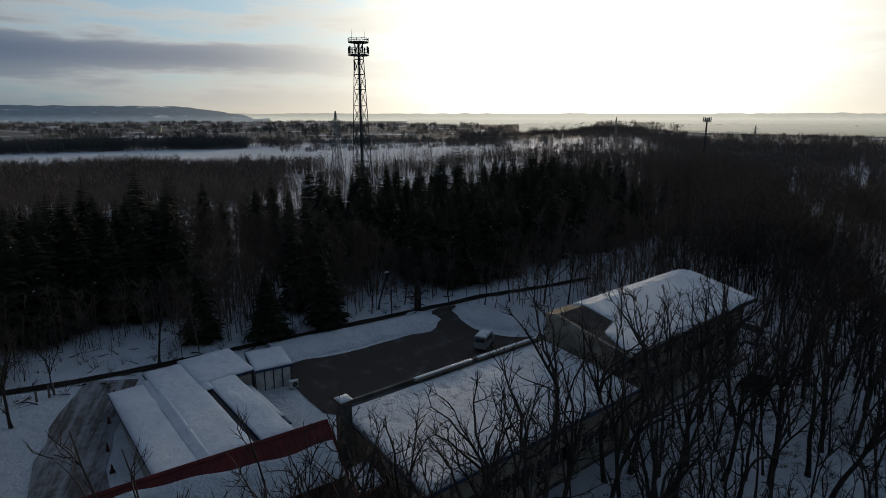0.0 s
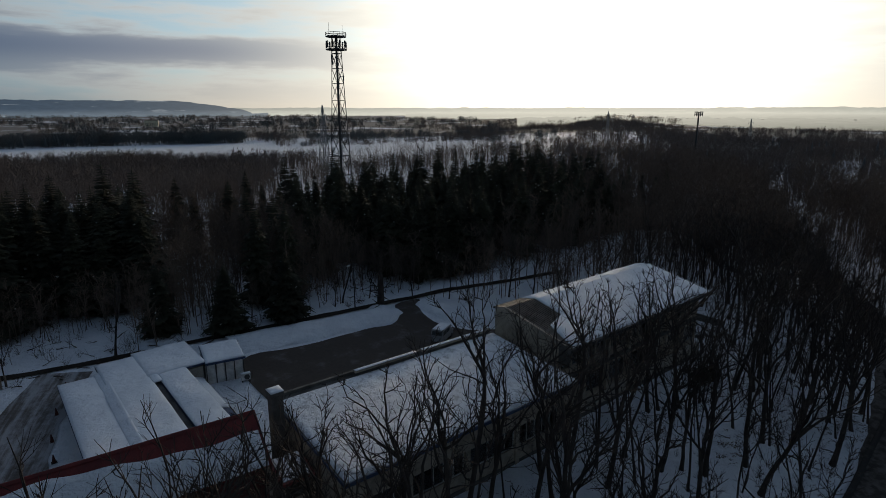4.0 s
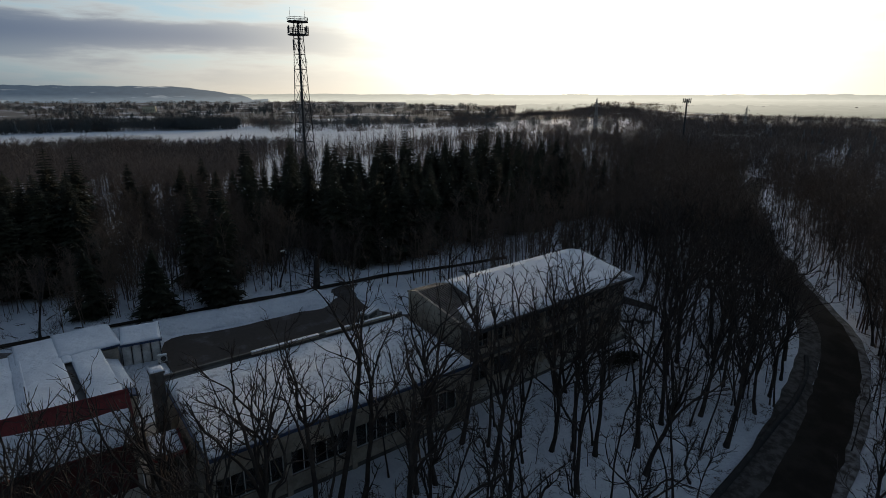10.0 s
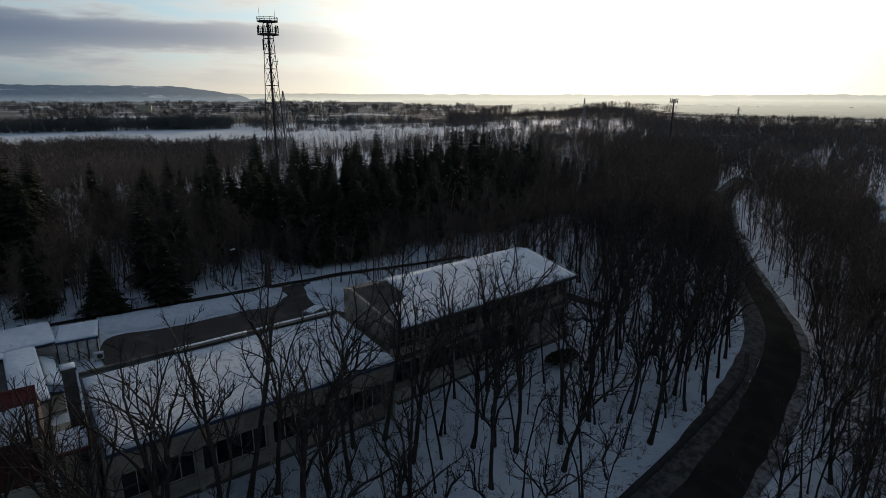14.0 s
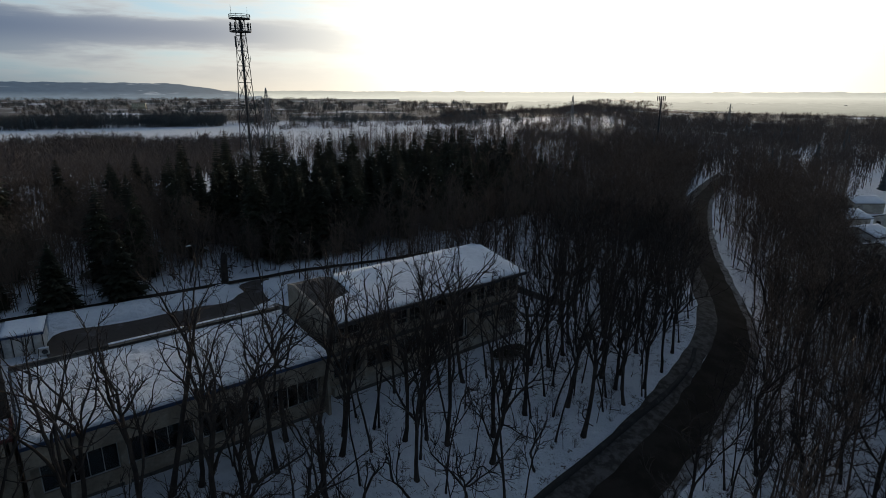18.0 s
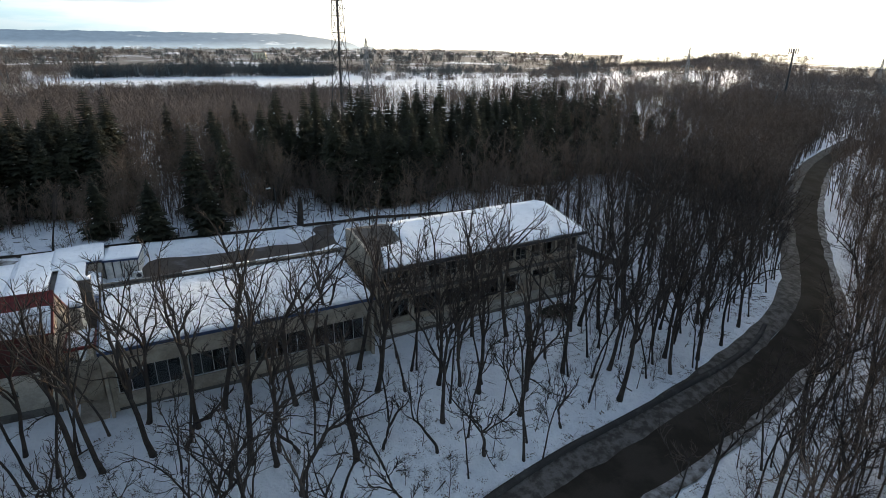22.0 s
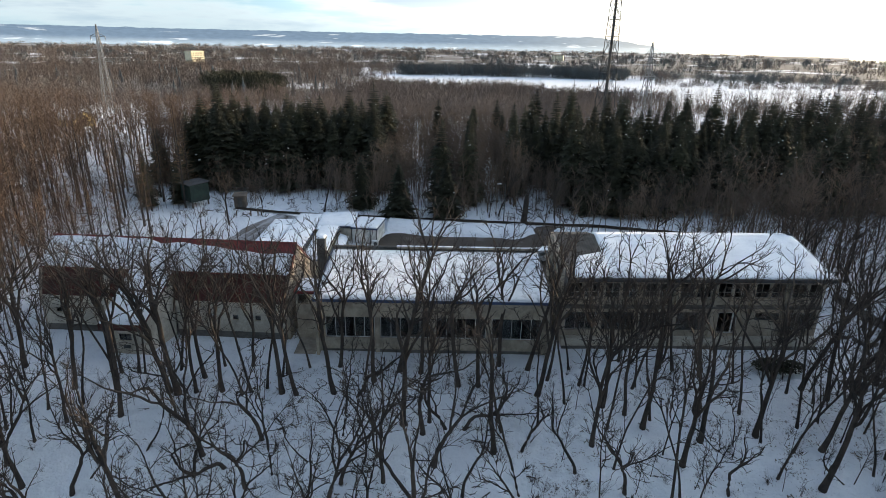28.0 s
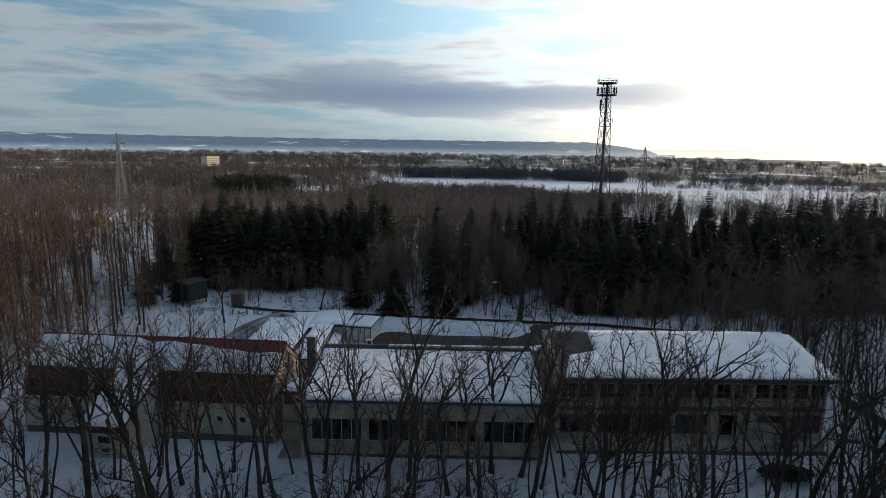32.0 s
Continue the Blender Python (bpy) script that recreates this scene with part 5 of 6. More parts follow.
NEAR_WOOD = [simple_bare(500 + i, 13.5, 20, 9, 4) for i in range(10)]
MID_WOOD = [simple_bare(520 + i, 13.0, 12, 9) for i in range(8)]
FAR_WOOD = [simple_bare(540 + i, 14.0, 8, 8, 2) for i in range(6)]
FAR_FIR = [far_conifer(560 + i, 15.0) for i in range(6)]
WOOD_LABEL = "dense leafless wood with thin grey-brown trunks"
def thinner(x, y):
    """Fewer trees in the open strip beyond the spruces, by soft steps at its sides."""
    az = math.degrees(math.atan2(x, y))
    level = min(1.0, max(0.0, (az - 10) / 20), max(0.0, (62 - az) / 5)) if y > 104 else 0.0
    return level <= 0.02 or noise.noise((x * 7.3, y * 7.3, 1.0)) > -0.6 + 0.62 * level


woods("bare_wood", 330, -10, 75, 61.5, 76, NEAR_WOOD, BROWN_TWIG, WOOD_LABEL, 1, lambda x, y: not (-8 < x < 13 and y < 71) and not (46 < x < 56 and y < 64), (0.35, 0.62))
woods("bare_wood", 170, 48, 84, 42, 66, NEAR_WOOD, BROWN_TWIG, WOOD_LABEL, 15, None, (0.4, 0.7))
woods("bare_wood", 84, 62, 108, 3, 36, NEAR_WOOD, TWIG, "slender leafless trees between the building and the road", 21, None, (0.5, 0.95))
woods("bare_wood", 45, 52, 102, -16, 8, NEAR_WOOD, TWIG, "slender leafless trees beyond the road", 23, lambda x, y: y < -0.5 + 0.13 * (x - 45), (0.6, 1.0))
woods("thicket", 420, -34, 9, 38, 76, NEAR_WOOD, BROWN_TWIG, "low leafless bushes in the snow", 12, None, (0.2, 0.4))
woods("saplings", 120, -14, 76, 0, 20, NEAR_WOOD, TWIG, "thin leafless saplings between the trees", 13, None, (0.14, 0.40))
woods("saplings", 60, 45, 110, -30, 12, NEAR_WOOD, TWIG, "thin leafless saplings between the trees", 14, None, (0.3, 0.6))
woods("bare_wood", 400, 20, 46, 67, 112, NEAR_WOOD, BROWN_TWIG, WOOD_LABEL, 9, None, (0.6, 0.9))
woods("bare_wood", 640, -90, -12, 50, 118, NEAR_WOOD, RUSSET_TWIG, WOOD_LABEL, 6, lambda x, y: not (-24 < x and y < 74))
woods("bare_wood", 560, -90, -12, 4, 62, NEAR_WOOD, RUSSET_TWIG, WOOD_LABEL, 2, lambda x, y: not (x > -24 and y > 44))
woods("bare_wood", 260, 116, 200, -6, 52, NEAR_WOOD, BROWN_TWIG, "dense leafless wood below the road", 18, lambda x, y: road_distance(x, y) > 13)
woods("bare_wood", 250, 94, 152, 4, 46, NEAR_WOOD, BROWN_TWIG, "leafless wood falling away below the road", 31, lambda x, y: 5.5 < road_distance(x, y) < 13.5 and y < np.interp(x, [p[0] for p in ROAD], [p[1] for p in ROAD]), (0.5, 0.9))
woods("bare_wood", 90, 150, 215, 36, 70, NEAR_WOOD, BROWN_TWIG, "leafless wood falling away below the road", 32, lambda x, y: 5.5 < road_distance(x, y) < 13.5 and y < np.interp(x, [p[0] for p in ROAD], [p[1] for p in ROAD]), (0.4, 0.7))
woods("bare_wood", 240, 100, 205, 22, 76, NEAR_WOOD, BROWN_TWIG, "dense leafless wood beside the road", 17, lambda x, y: road_distance(x, y) < 13 and y > np.interp(x, [p[0] for p in ROAD], [p[1] for p in ROAD]))
woods("bare_wood", 900, 68, 190, -40, 66, NEAR_WOOD, BROWN_TWIG, "dense leafless wood beside the road", 3, lambda x, y: (y > 36 or x > 98) and (x > 112 or y < 46 or noise.noise((x * 5.1, y * 5.1, 3.0)) > 0.1))
woods("bare_wood", 300, 45, 130, -45, 6, NEAR_WOOD, BROWN_TWIG, "dense leafless wood beside the road", 7, lambda x, y: x > 60 or y < -8)
woods("bare_wood", 1050, 100, 260, 36, 130, NEAR_WOOD, BROWN_TWIG, "dense leafless wood beside the road", 8, thinner)
woods("bare_wood", 620, -260, -20, 118, 330, MID_WOOD, RUSSET_TWIG, "leafless russet wood round the houses", 16)
woods("bare_wood", 1900, -190, 300, 100, 195, MID_WOOD, HAZED_BROWN, "wide leafless wood beyond the spruces", 4, thinner)
woods("far_wood", 2500, -420, 300, 190, 400, FAR_WOOD, HAZED_BROWN, "wide leafless wood beyond the spruces", 5, thinner)


def polar_spots(rng, az0, az1, d0, d1, count, size, thin=0.0):
    """Spots in a sector of a ring round the origin; azimuth in degrees clockwise from +y."""
    spots = []
    while len(spots) < count:
        a, d = radians(rng.uniform(az0, az1)), math.sqrt(rng.uniform(d0 * d0, d1 * d1))
        x, y = d * math.sin(a), d * math.cos(a)
        if thin and noise.noise((x * 0.008, y * 0.008, 5.0)) < thin:
            if rng.random() < 0.93:
                continue
        spots.append((x, y, gz(x, y) - 0.2, rng.uniform(*size), rng.uniform(0, 6.28)))
    return spots


def wood_clump(seed, width, height, count, low, size):
    """A clump of far trees: upright stems, and ragged bits of crown above them."""
    rng = random.Random(seed)
    m = Mesh()
    tops = [(rng.uniform(-width, width), rng.uniform(-width * 0.6, width * 0.6), height * rng.uniform(0.72, 1.0), rng.uniform(2.2, 3.8)) for _ in range(9)]
    for x, y, h, r in tops:
        m.tube([(x, y, -0.5), (x, y, h * 0.8)], [0.22, 0.1], 3)
    for _ in range(count):
        x, y, h, r = tops[rng.randrange(9)]
        f = rng.uniform(low, 1.0)
        q = r * math.sqrt(max(0.02, 1 - ((f - 0.6) / 0.45) ** 2)) * math.sqrt(rng.random())
        a = rng.uniform(0, 6.28)
        p = Vector((x + q * math.cos(a), y + q * math.sin(a), h * f))
        d = Vector((rng.gauss(0, 0.45), rng.gauss(0, 0.45), rng.uniform(0.3, 1.0))).normalized() * size * rng.uniform(0.9, 2.2)
        w = d.cross(Vector((rng.gauss(0, 1), rng.gauss(0, 1), 0.2))).normalized() * size * rng.uniform(0.07, 0.2)
        b = len(m.v)
        m.v.extend([tuple(p - w), tuple(p + w), tuple(p + d)])
        m.f.append((b, b + 1, b + 2))
    return m.arrays()


def far_belts():
    rng = random.Random(77)
    bare_clumps = [wood_clump(700 + i, 10, 14, 125, 0.3, 1.45) for i in range(6)]
    pine_clumps = [wood_clump(720 + i, 9, 15, 420, 0.30, 1.15) for i in range(6)]
    pines, bare = [], []
    pines += polar_spots(rng, -1, 21, 760, 830, 230, (0.7, 1.15))
    pines += polar_spots(rng, 22.5, 33, 740, 860, 30, (0.6, 1.0), 0.0)
    pines += polar_spots(rng, 28, 47, 740, 900, 34, (0.5, 1.0))
    pines += polar_spots(rng, 44, 52, 540, 640, 14, (0.4, 0.7), 0.1)
    bare += polar_spots(rng, -2, 24, 770, 860, 130, (0.8, 1.1)) + polar_spots(rng, 53, 102, 430, 1150, 1150, (0.45, 0.75))
    bare += polar_spots(rng, -75, -2, 340, 950, 1300, (0.75, 1.05), -0.45)
    bare += polar_spots(rng, 50, 60, 230, 460, 60, (0.35, 0.6)) + polar_spots(rng, 40, 60, 660, 1200, 420, (0.5, 0.8), -0.1) + polar_spots(rng, 60, 80, 210, 760, 940, (0.5, 0.8))
    bare += polar_spots(rng, 78, 100, 275, 760, 450, (0.65, 0.85))
    bare += polar_spots(rng, -6, 23, 230, 400, 330, (0.75, 1.0)) + polar_spots(rng, -3, 14, 395, 500, 190, (0.8, 1.0)) + polar_spots(rng, 14, 27, 390, 440, 60, (0.7, 0.95))
    bare += polar_spots(rng, 27, 58, 300, 360, 90, (0.45, 0.7)) + polar_spots(rng, 24, 60, 640, 900, 240, (0.45, 0.7), 0.05)
    thin_bare = [wood_clump(740 + i, 14, 12, 66, 0.05, 2.6) for i in range(6)]
    thin_pine = [wood_clump(760 + i, 12, 13, 150, 0.05, 2.2) for i in range(6)]
    far_bare = polar_spots(rng, -75, 0, 850, 2400, 1500, (0.9, 1.3), -0.5) + polar_spots(rng, 0, 40, 850, 2600, 420, (0.7, 1.1), -0.1) + polar_spots(rng, -75, 30, 2600, 3700, 500, (1.1, 1.6), -0.1)
    far_bare += polar_spots(rng, 40, 62, 830, 2200, 180, (0.8, 1.2), -0.05)
    scatter("far_bare_belt", thin_bare, far_bare, HAZED_BROWN, "leafless woods far out on the plain", "woods")
    scatter("far_conifer_belt", thin_pine, polar_spots(rng, -60, 45, 830, 2600, 420, (0.9, 1.3), 0.0), HAZED_PINE, "dark conifer woods far out on the plain", "woods")
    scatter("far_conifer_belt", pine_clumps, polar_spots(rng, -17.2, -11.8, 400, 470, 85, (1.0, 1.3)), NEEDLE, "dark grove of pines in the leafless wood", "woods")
    scatter("far_conifer_belt", pine_clumps, pines, HAZED_PINE, "distant dark belts of pine and spruce round snowy fields", "woods")
    scatter("far_bare_belt", bare_clumps, bare, HAZED_BROWN, "distant leafless woods on the snowy plain", "woods")
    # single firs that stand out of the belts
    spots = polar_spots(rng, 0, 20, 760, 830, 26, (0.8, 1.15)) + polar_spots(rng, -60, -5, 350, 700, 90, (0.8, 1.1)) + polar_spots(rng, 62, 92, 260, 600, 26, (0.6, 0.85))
    scatter("far_conifer_belt", FAR_FIR, spots, HAZED_PINE, "distant firs rising from leafless woods", "woods")


def ridge(name, az0, az1, dist, crest, foot, mat, label, seed):
    """A long far ridge; crest(azimuth) gives its height."""
    m, n = Mesh(), 420
    rows = []
    for k, f in enumerate((0.0, 0.45, 0.8, 1.0, 0.6)):
        row = []
        for i in range(n + 1):
            az = az0 + (az1 - az0) * i / n
            d = dist + 140 * k
            h = foot + (crest(az) - foot) * f + (noise.noise((az * 0.9, k, seed)) * 5 + noise.noise((az * 3.5, k, seed)) * 2.0) * (0.2 + f)
            row.append((d * math.sin(radians(az)), d * math.cos(radians(az)), h))
        rows.append(row)
    m.face_loop(rows, caps=False, closed=False)
    tagged(part(name, m, mat, smooth=True), label, "hills", kind="structure")


def crest_hills(az):
    return 82 * min(1.0, max(0.0, (21.5 - az) / 6.5)) ** 0.6 + 6 if az < 21.5 else 6


far_belts()
# self-lit ridges: haze and mist are painted into their glowing tones
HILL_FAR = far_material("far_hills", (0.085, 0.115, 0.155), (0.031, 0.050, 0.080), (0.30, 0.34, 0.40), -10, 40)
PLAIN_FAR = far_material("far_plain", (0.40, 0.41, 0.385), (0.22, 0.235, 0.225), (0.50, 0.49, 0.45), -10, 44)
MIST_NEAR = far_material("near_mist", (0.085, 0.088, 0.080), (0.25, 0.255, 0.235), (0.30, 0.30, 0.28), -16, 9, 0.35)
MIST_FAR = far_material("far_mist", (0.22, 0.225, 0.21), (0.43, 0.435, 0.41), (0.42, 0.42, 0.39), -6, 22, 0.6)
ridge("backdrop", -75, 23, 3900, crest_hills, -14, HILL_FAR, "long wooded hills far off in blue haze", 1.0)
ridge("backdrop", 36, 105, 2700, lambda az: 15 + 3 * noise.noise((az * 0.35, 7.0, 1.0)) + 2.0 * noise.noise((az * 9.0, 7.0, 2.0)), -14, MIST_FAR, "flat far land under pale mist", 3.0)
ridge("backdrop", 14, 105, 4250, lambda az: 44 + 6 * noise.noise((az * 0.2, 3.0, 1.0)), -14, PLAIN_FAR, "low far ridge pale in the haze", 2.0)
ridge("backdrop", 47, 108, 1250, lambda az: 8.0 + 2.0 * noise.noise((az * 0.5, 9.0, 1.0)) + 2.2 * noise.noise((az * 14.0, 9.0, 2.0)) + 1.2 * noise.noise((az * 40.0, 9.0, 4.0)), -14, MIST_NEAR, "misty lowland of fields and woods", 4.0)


# ---- paths and the lot ----
def patch(name, outline, mat, label, category, lift=0.05, step=1.1):
    """A paved patch that follows the ground within a closed outline."""
    line = [Vector((*p, 0)) for p in outline]
    bm = bmesh.new()
    vs = [bm.verts.new(p) for p in line]
    bm.faces.new(vs)
    xs, ys = [p.x for p in line], [p.y for p in line]
    for axis, lo, hi in ((0, min(xs), max(xs)), (1, min(ys), max(ys))):
        at = lo + step
        while at < hi:
            normal = Vector((1, 0, 0)) if axis == 0 else Vector((0, 1, 0))
            bmesh.ops.bisect_plane(bm, geom=bm.verts[:] + bm.edges[:] + bm.faces[:], plane_co=normal * at, plane_no=normal)
            at += step
    for v in bm.verts:
        v.co.z = gz(v.co.x, v.co.y) + lift
    me = bpy.data.meshes.new(name)
    bm.to_mesh(me)
    bm.free()
    me.materials.append(mat)
    return tagged(new(name, me), label, category, kind="structure")


def wavy(points, amount=0.35, seed=1):
    """The points as a closed smooth outline with an uneven edge."""
    line = smooth_line(points + points[:1], 1.3)[:-1]
    return [(p.x + amount * noise.noise((p.x, p.y, seed)), p.y + amount * noise.noise((p.y, p.x, seed + 3))) for p in line]


patch("parking_lot", wavy([(22.4, 44.5), (21.8, 48.6), (22.2, 52.4), (23.9, 54.4), (26.5, 54.0), (30.3, 53.2), (34.9, 53.1), (38.8, 52.9), (41.5, 52.5), (43.7, 53.9), (45.4, 57.4), (49.4, 57.2), (47.6, 54.8), (46.6, 52.6), (46.4, 50.2), (47.4, 48.0), (49.2, 46.2), (53.0, 44.4), (57.0, 42.0), (40.0, 41.0), (26.0, 42.0)], 0.2), ICE_ROAD, "icy parking lot with dark wet asphalt and tracks", "parking lot")
ribbon("upper_lane", [(-2, 64.6), (3, 63.4), (11, 61.9), (20, 61.0), (28, 60.1), (36, 59.4), (44, 58.8), (49, 58.0), (54, 58.0), (60, 57.0), (67, 55.5), (76, 54.0)], [(-0.6, 0), (0, 0.03), (0.6, 0)], 0.09, ASPHALT, "narrow dark lane behind the buildings", "path", 0.08)
ribbon("drive", [(-3, 36), (1.0, 43), (3.2, 50), (5.2, 56), (7.8, 61)], [(-2.6, 0), (-1.2, 0.02), (0, 0.02), (1.2, 0.02), (2.6, 0)], 0.06, DRIVE_ICE, "rutted icy drive with brown tracks", "drive", 0.3)
ribbon("snow_bank", [(23.0, 57.6), (27, 57.2), (32, 56.4), (37, 56.1), (41, 55.6), (43.6, 56.6)], [(-2.6, 0.02), (-2.2, 0.3), (-1.4, 0.5), (-0.4, 0.55), (0.7, 0.62), (1.6, 0.5), (2.2, 0.25), (2.6, 0)], 0.0, SNOW, "long bank of ploughed snow beside the lot", "snow bank", 0.22)
ribbon("snow_bank", [(49.2, 55.6), (49.0, 51.6), (51.4, 48.6), (55, 46.8), (59, 46.0)], [(-1.7, 0.02), (-1.2, 0.4), (-0.2, 0.5), (0.9, 0.42), (1.9, 0.3), (2.8, 0.0)], 0.0, SNOW, "ploughed snow heaped at the edge of the lot", "snow bank", 0.2)


# ---- masts ----
def lattice(thing_ob, levels, mat, name_leg="leg", thick=0.07, legs=4):
    """A tapering lattice: levels of (height, half width)."""
    corner = [(math.cos(math.pi / 4 + 2 * math.pi * k / legs), math.sin(math.pi / 4 + 2 * math.pi * k / legs)) for k in range(legs)]
    for c in corner:
        part(name_leg, Mesh().tube([(c[0] * w * 1.414, c[1] * w * 1.414, z) for z, w in levels], [thick * 1.5] * len(levels), 4), mat, thing_ob)
    for (z0, w0), (z1, w1) in zip(levels, levels[1:]):
        for k in range(legs):
            a, b = corner[k], corner[(k + 1) % legs]
            part("strut", Mesh().beam((a[0] * w1 * 1.414, a[1] * w1 * 1.414, z1), (b[0] * w1 * 1.414, b[1] * w1 * 1.414, z1), thick), mat, thing_ob)
            part("brace", Mesh().beam((a[0] * w0 * 1.414, a[1] * w0 * 1.414, z0), (b[0] * w1 * 1.414, b[1] * w1 * 1.414, z1), thick * 0.7), mat, thing_ob)
            part("brace", Mesh().beam((b[0] * w0 * 1.414, b[1] * w0 * 1.414, z0), (a[0] * w1 * 1.414, a[1] * w1 * 1.414, z1), thick * 0.7), mat, thing_ob)


def ring_platform(parent, z, radius, rail):
    deck = part("platform", Mesh().disc((0, 0), radius, z, z + 0.18, 24), STEEL, parent)
    for h in (0.55, rail):
        part("rail", Mesh().tube([(radius * math.cos(2 * math.pi * k / 24), radius * math.sin(2 * math.pi * k / 24), z + h) for k in range(25)], [0.05] * 25, 4), STEEL, deck)
    for k in range(12):
        a = 2 * math.pi * k / 12
        part("baluster", Mesh().beam((radius * math.cos(a), radius * math.sin(a), z + 0.184), (radius * math.cos(a), radius * math.sin(a), z + rail + 0.1), 0.045), STEEL, deck)
    return deck


def radio_tower():
    x, y = 71.1, 115.9
    z0 = gz(x, y)
    t = thing("radio_tower", "tall grey lattice radio tower with two round platforms", "tower", (x, y, z0), 20)
    H = 44.6 - z0
    levels = [(H * f, 2.2 - 1.55 * f ** 0.75) for f in (0, 0.12, 0.24, 0.35, 0.46, 0.56, 0.66, 0.75, 0.83, 0.91, 1.0)]
    lattice(t, [(-0.5, 2.2)] + levels[1:], STEEL, thick=0.075)
    part("core", Mesh().tube([(0, 0, 0), (0, 0, H)], [0.28, 0.22], 8), STEEL, t)
    part("ladder", Mesh().beam((0.35, 0, 0), (0.3, 0, H), 0.07).beam((0.75, 0, 0), (0.6, 0, H), 0.05), STEEL, t)
    ring_platform(t, H - 2.9, 2.35, 1.5)
    ring_platform(t, H - 0.15, 2.3, 0.9)
    for k in range(9):
        a = 2 * math.pi * k / 9
        part("antenna", Mesh().box(-0.12, 0.12, -0.09, 0.09, -0.75, 0.75), STEEL, t).matrix_basis = pose(2.2 * math.cos(a), 2.2 * math.sin(a), H - 1.7, 0, 0, math.degrees(a))
    for sx in (-2.3, 2.3):
        part("whip", Mesh().tube([(sx, 0, H - 0.1), (sx, 0, H + 2.7)], [0.05, 0.02], 5), STEEL, t)
    part("dish_arm", Mesh().beam((0.9, 0, H - 8.5), (2.4, 0, H - 8.5), 0.06).beam((2.2, 0, H - 9.2), (2.2, 0, H - 7.8), 0.06), STEEL, t)
    part("panel_antenna", Mesh().box(-1.75, -1.5, -0.15, 0.15, H - 6.2, H - 3.9), STEEL, t)
    part("panel_arm", Mesh().beam((-0.8, 0, H - 5.0), (-1.5, 0, H - 5.0), 0.06), STEEL, t)


def pylon(x, y, top, turn, base=None):
    z0 = gz(x, y) if base is None else base
    H = top - z0
    p = thing("power_pylon", "grey steel lattice power pylon with three crossarms", "pylon", (x, y, z0), turn, group="pylons of the power line")
    lattice(p, [(-0.5, 2.6), (H * 0.25, 1.9), (H * 0.45, 1.35), (H * 0.6, 0.95), (H * 0.74, 0.7), (H * 0.87, 0.5), (H, 0.08)], GALVANISED, thick=0.11)
    for f, r in ((0.62, 4.2), (0.75, 3.6), (0.88, 3.0)):
        part("crossarm", Mesh().beam((-r, 0, H * f), (r, 0, H * f), 0.14).beam((-r, 0, H * f), (0, 0, H * f + 1.4), 0.1).beam((r, 0, H * f), (0, 0, H * f + 1.4), 0.1), GALVANISED, p)
        for s in (-1, 1):
            part("insulator", Mesh().tube([(s * r * 0.95, 0, H * f - 0.1), (s * r * 0.95, 0, H * f - 1.6)], [0.16, 0.12], 6), GALVANISED, p)
    return p


def cell_mast():
    m = thing("cell_mast", "slim steel mobile-phone mast with panel antennas", "mast", (343, 168, -14), 0)
    H = 41.4
    part("pole", Mesh().tube([(0, 0, 0), (0, 0, H)], [0.75, 0.45], 8), STEEL, m)
    for k in range(6):
        a = 2 * math.pi * k / 6
        part("antenna", Mesh().box(-0.25, 0.25, -0.2, 0.2, -1.4, 1.4), STEEL, m).matrix_basis = pose(2.1 * math.cos(a), 2.1 * math.sin(a), H - 1.2, 0, 0, math.degrees(a))
        part("arm", Mesh().beam((0, 0, H - 2), (2.0 * math.cos(a), 2.0 * math.sin(a), H - 1.4), 0.12), STEEL, m)


radio_tower()
pylon(112.5, 202.0, 30.3, 30)
pylon(317, 213, 27.6, -35, -14)
pylon(662, 270, 19.0, -40, -16)
pylon(-114, 239, 33.5, 10)
cell_mast()


# ---- distant and side houses ----
def house(x, y, w, d, h, roof_h, turn, wall, label, base=None, rows=1, cols=3):
    z0 = (gz(x, y) if base is None else base)
    t = thing("house", label, "house", (x, y, z0), turn)
    part("wall", Mesh().face_loop([[(-w / 2, v, -1), (w / 2, v, -1), (w / 2, v, h), (0, v, h + roof_h - 0.15), (-w / 2, v, h)] for v in (d / 2, -d / 2)]), wall, t)
    for s in (-1, 1):
        e = w / 2 + 0.5
        q = [(s * e, -d / 2 - 0.4, h - roof_h * 0.5 / (w / 2)), (s * e, d / 2 + 0.4, h - roof_h * 0.5 / (w / 2)), (0, d / 2 + 0.4, h + roof_h), (0, -d / 2 - 0.4, h + roof_h)]
        q = q if s > 0 else [q[1], q[0], q[3], q[2]]
        slab("roof", q, 0.2, DARK_METAL, t)
        snow_cover("roof_snow", q, t, 0.3, x + s, 8, 8)
    for r in range(rows):
        for c in range(cols):
            u = -w / 2 + w * (c + 0.5) / cols
            z = 0.9 + r * 2.8
            for v, f in ((-d / 2 - 0.03, 1), (d / 2 + 0.03, -1)):
                win = part("window", Mesh().box(u - 0.65, u + 0.65, v - 0.03, v + 0.03, z, z + 1.2), STEEL, t)
                part("pane", Mesh().box(u - 0.55, u + 0.55, v - 0.034 - (0.002 if f > 0 else -0.066), v - 0.030 + (0.0 if f > 0 else 0.068), z + 0.1, z + 1.1), GLASS, win)
    return t


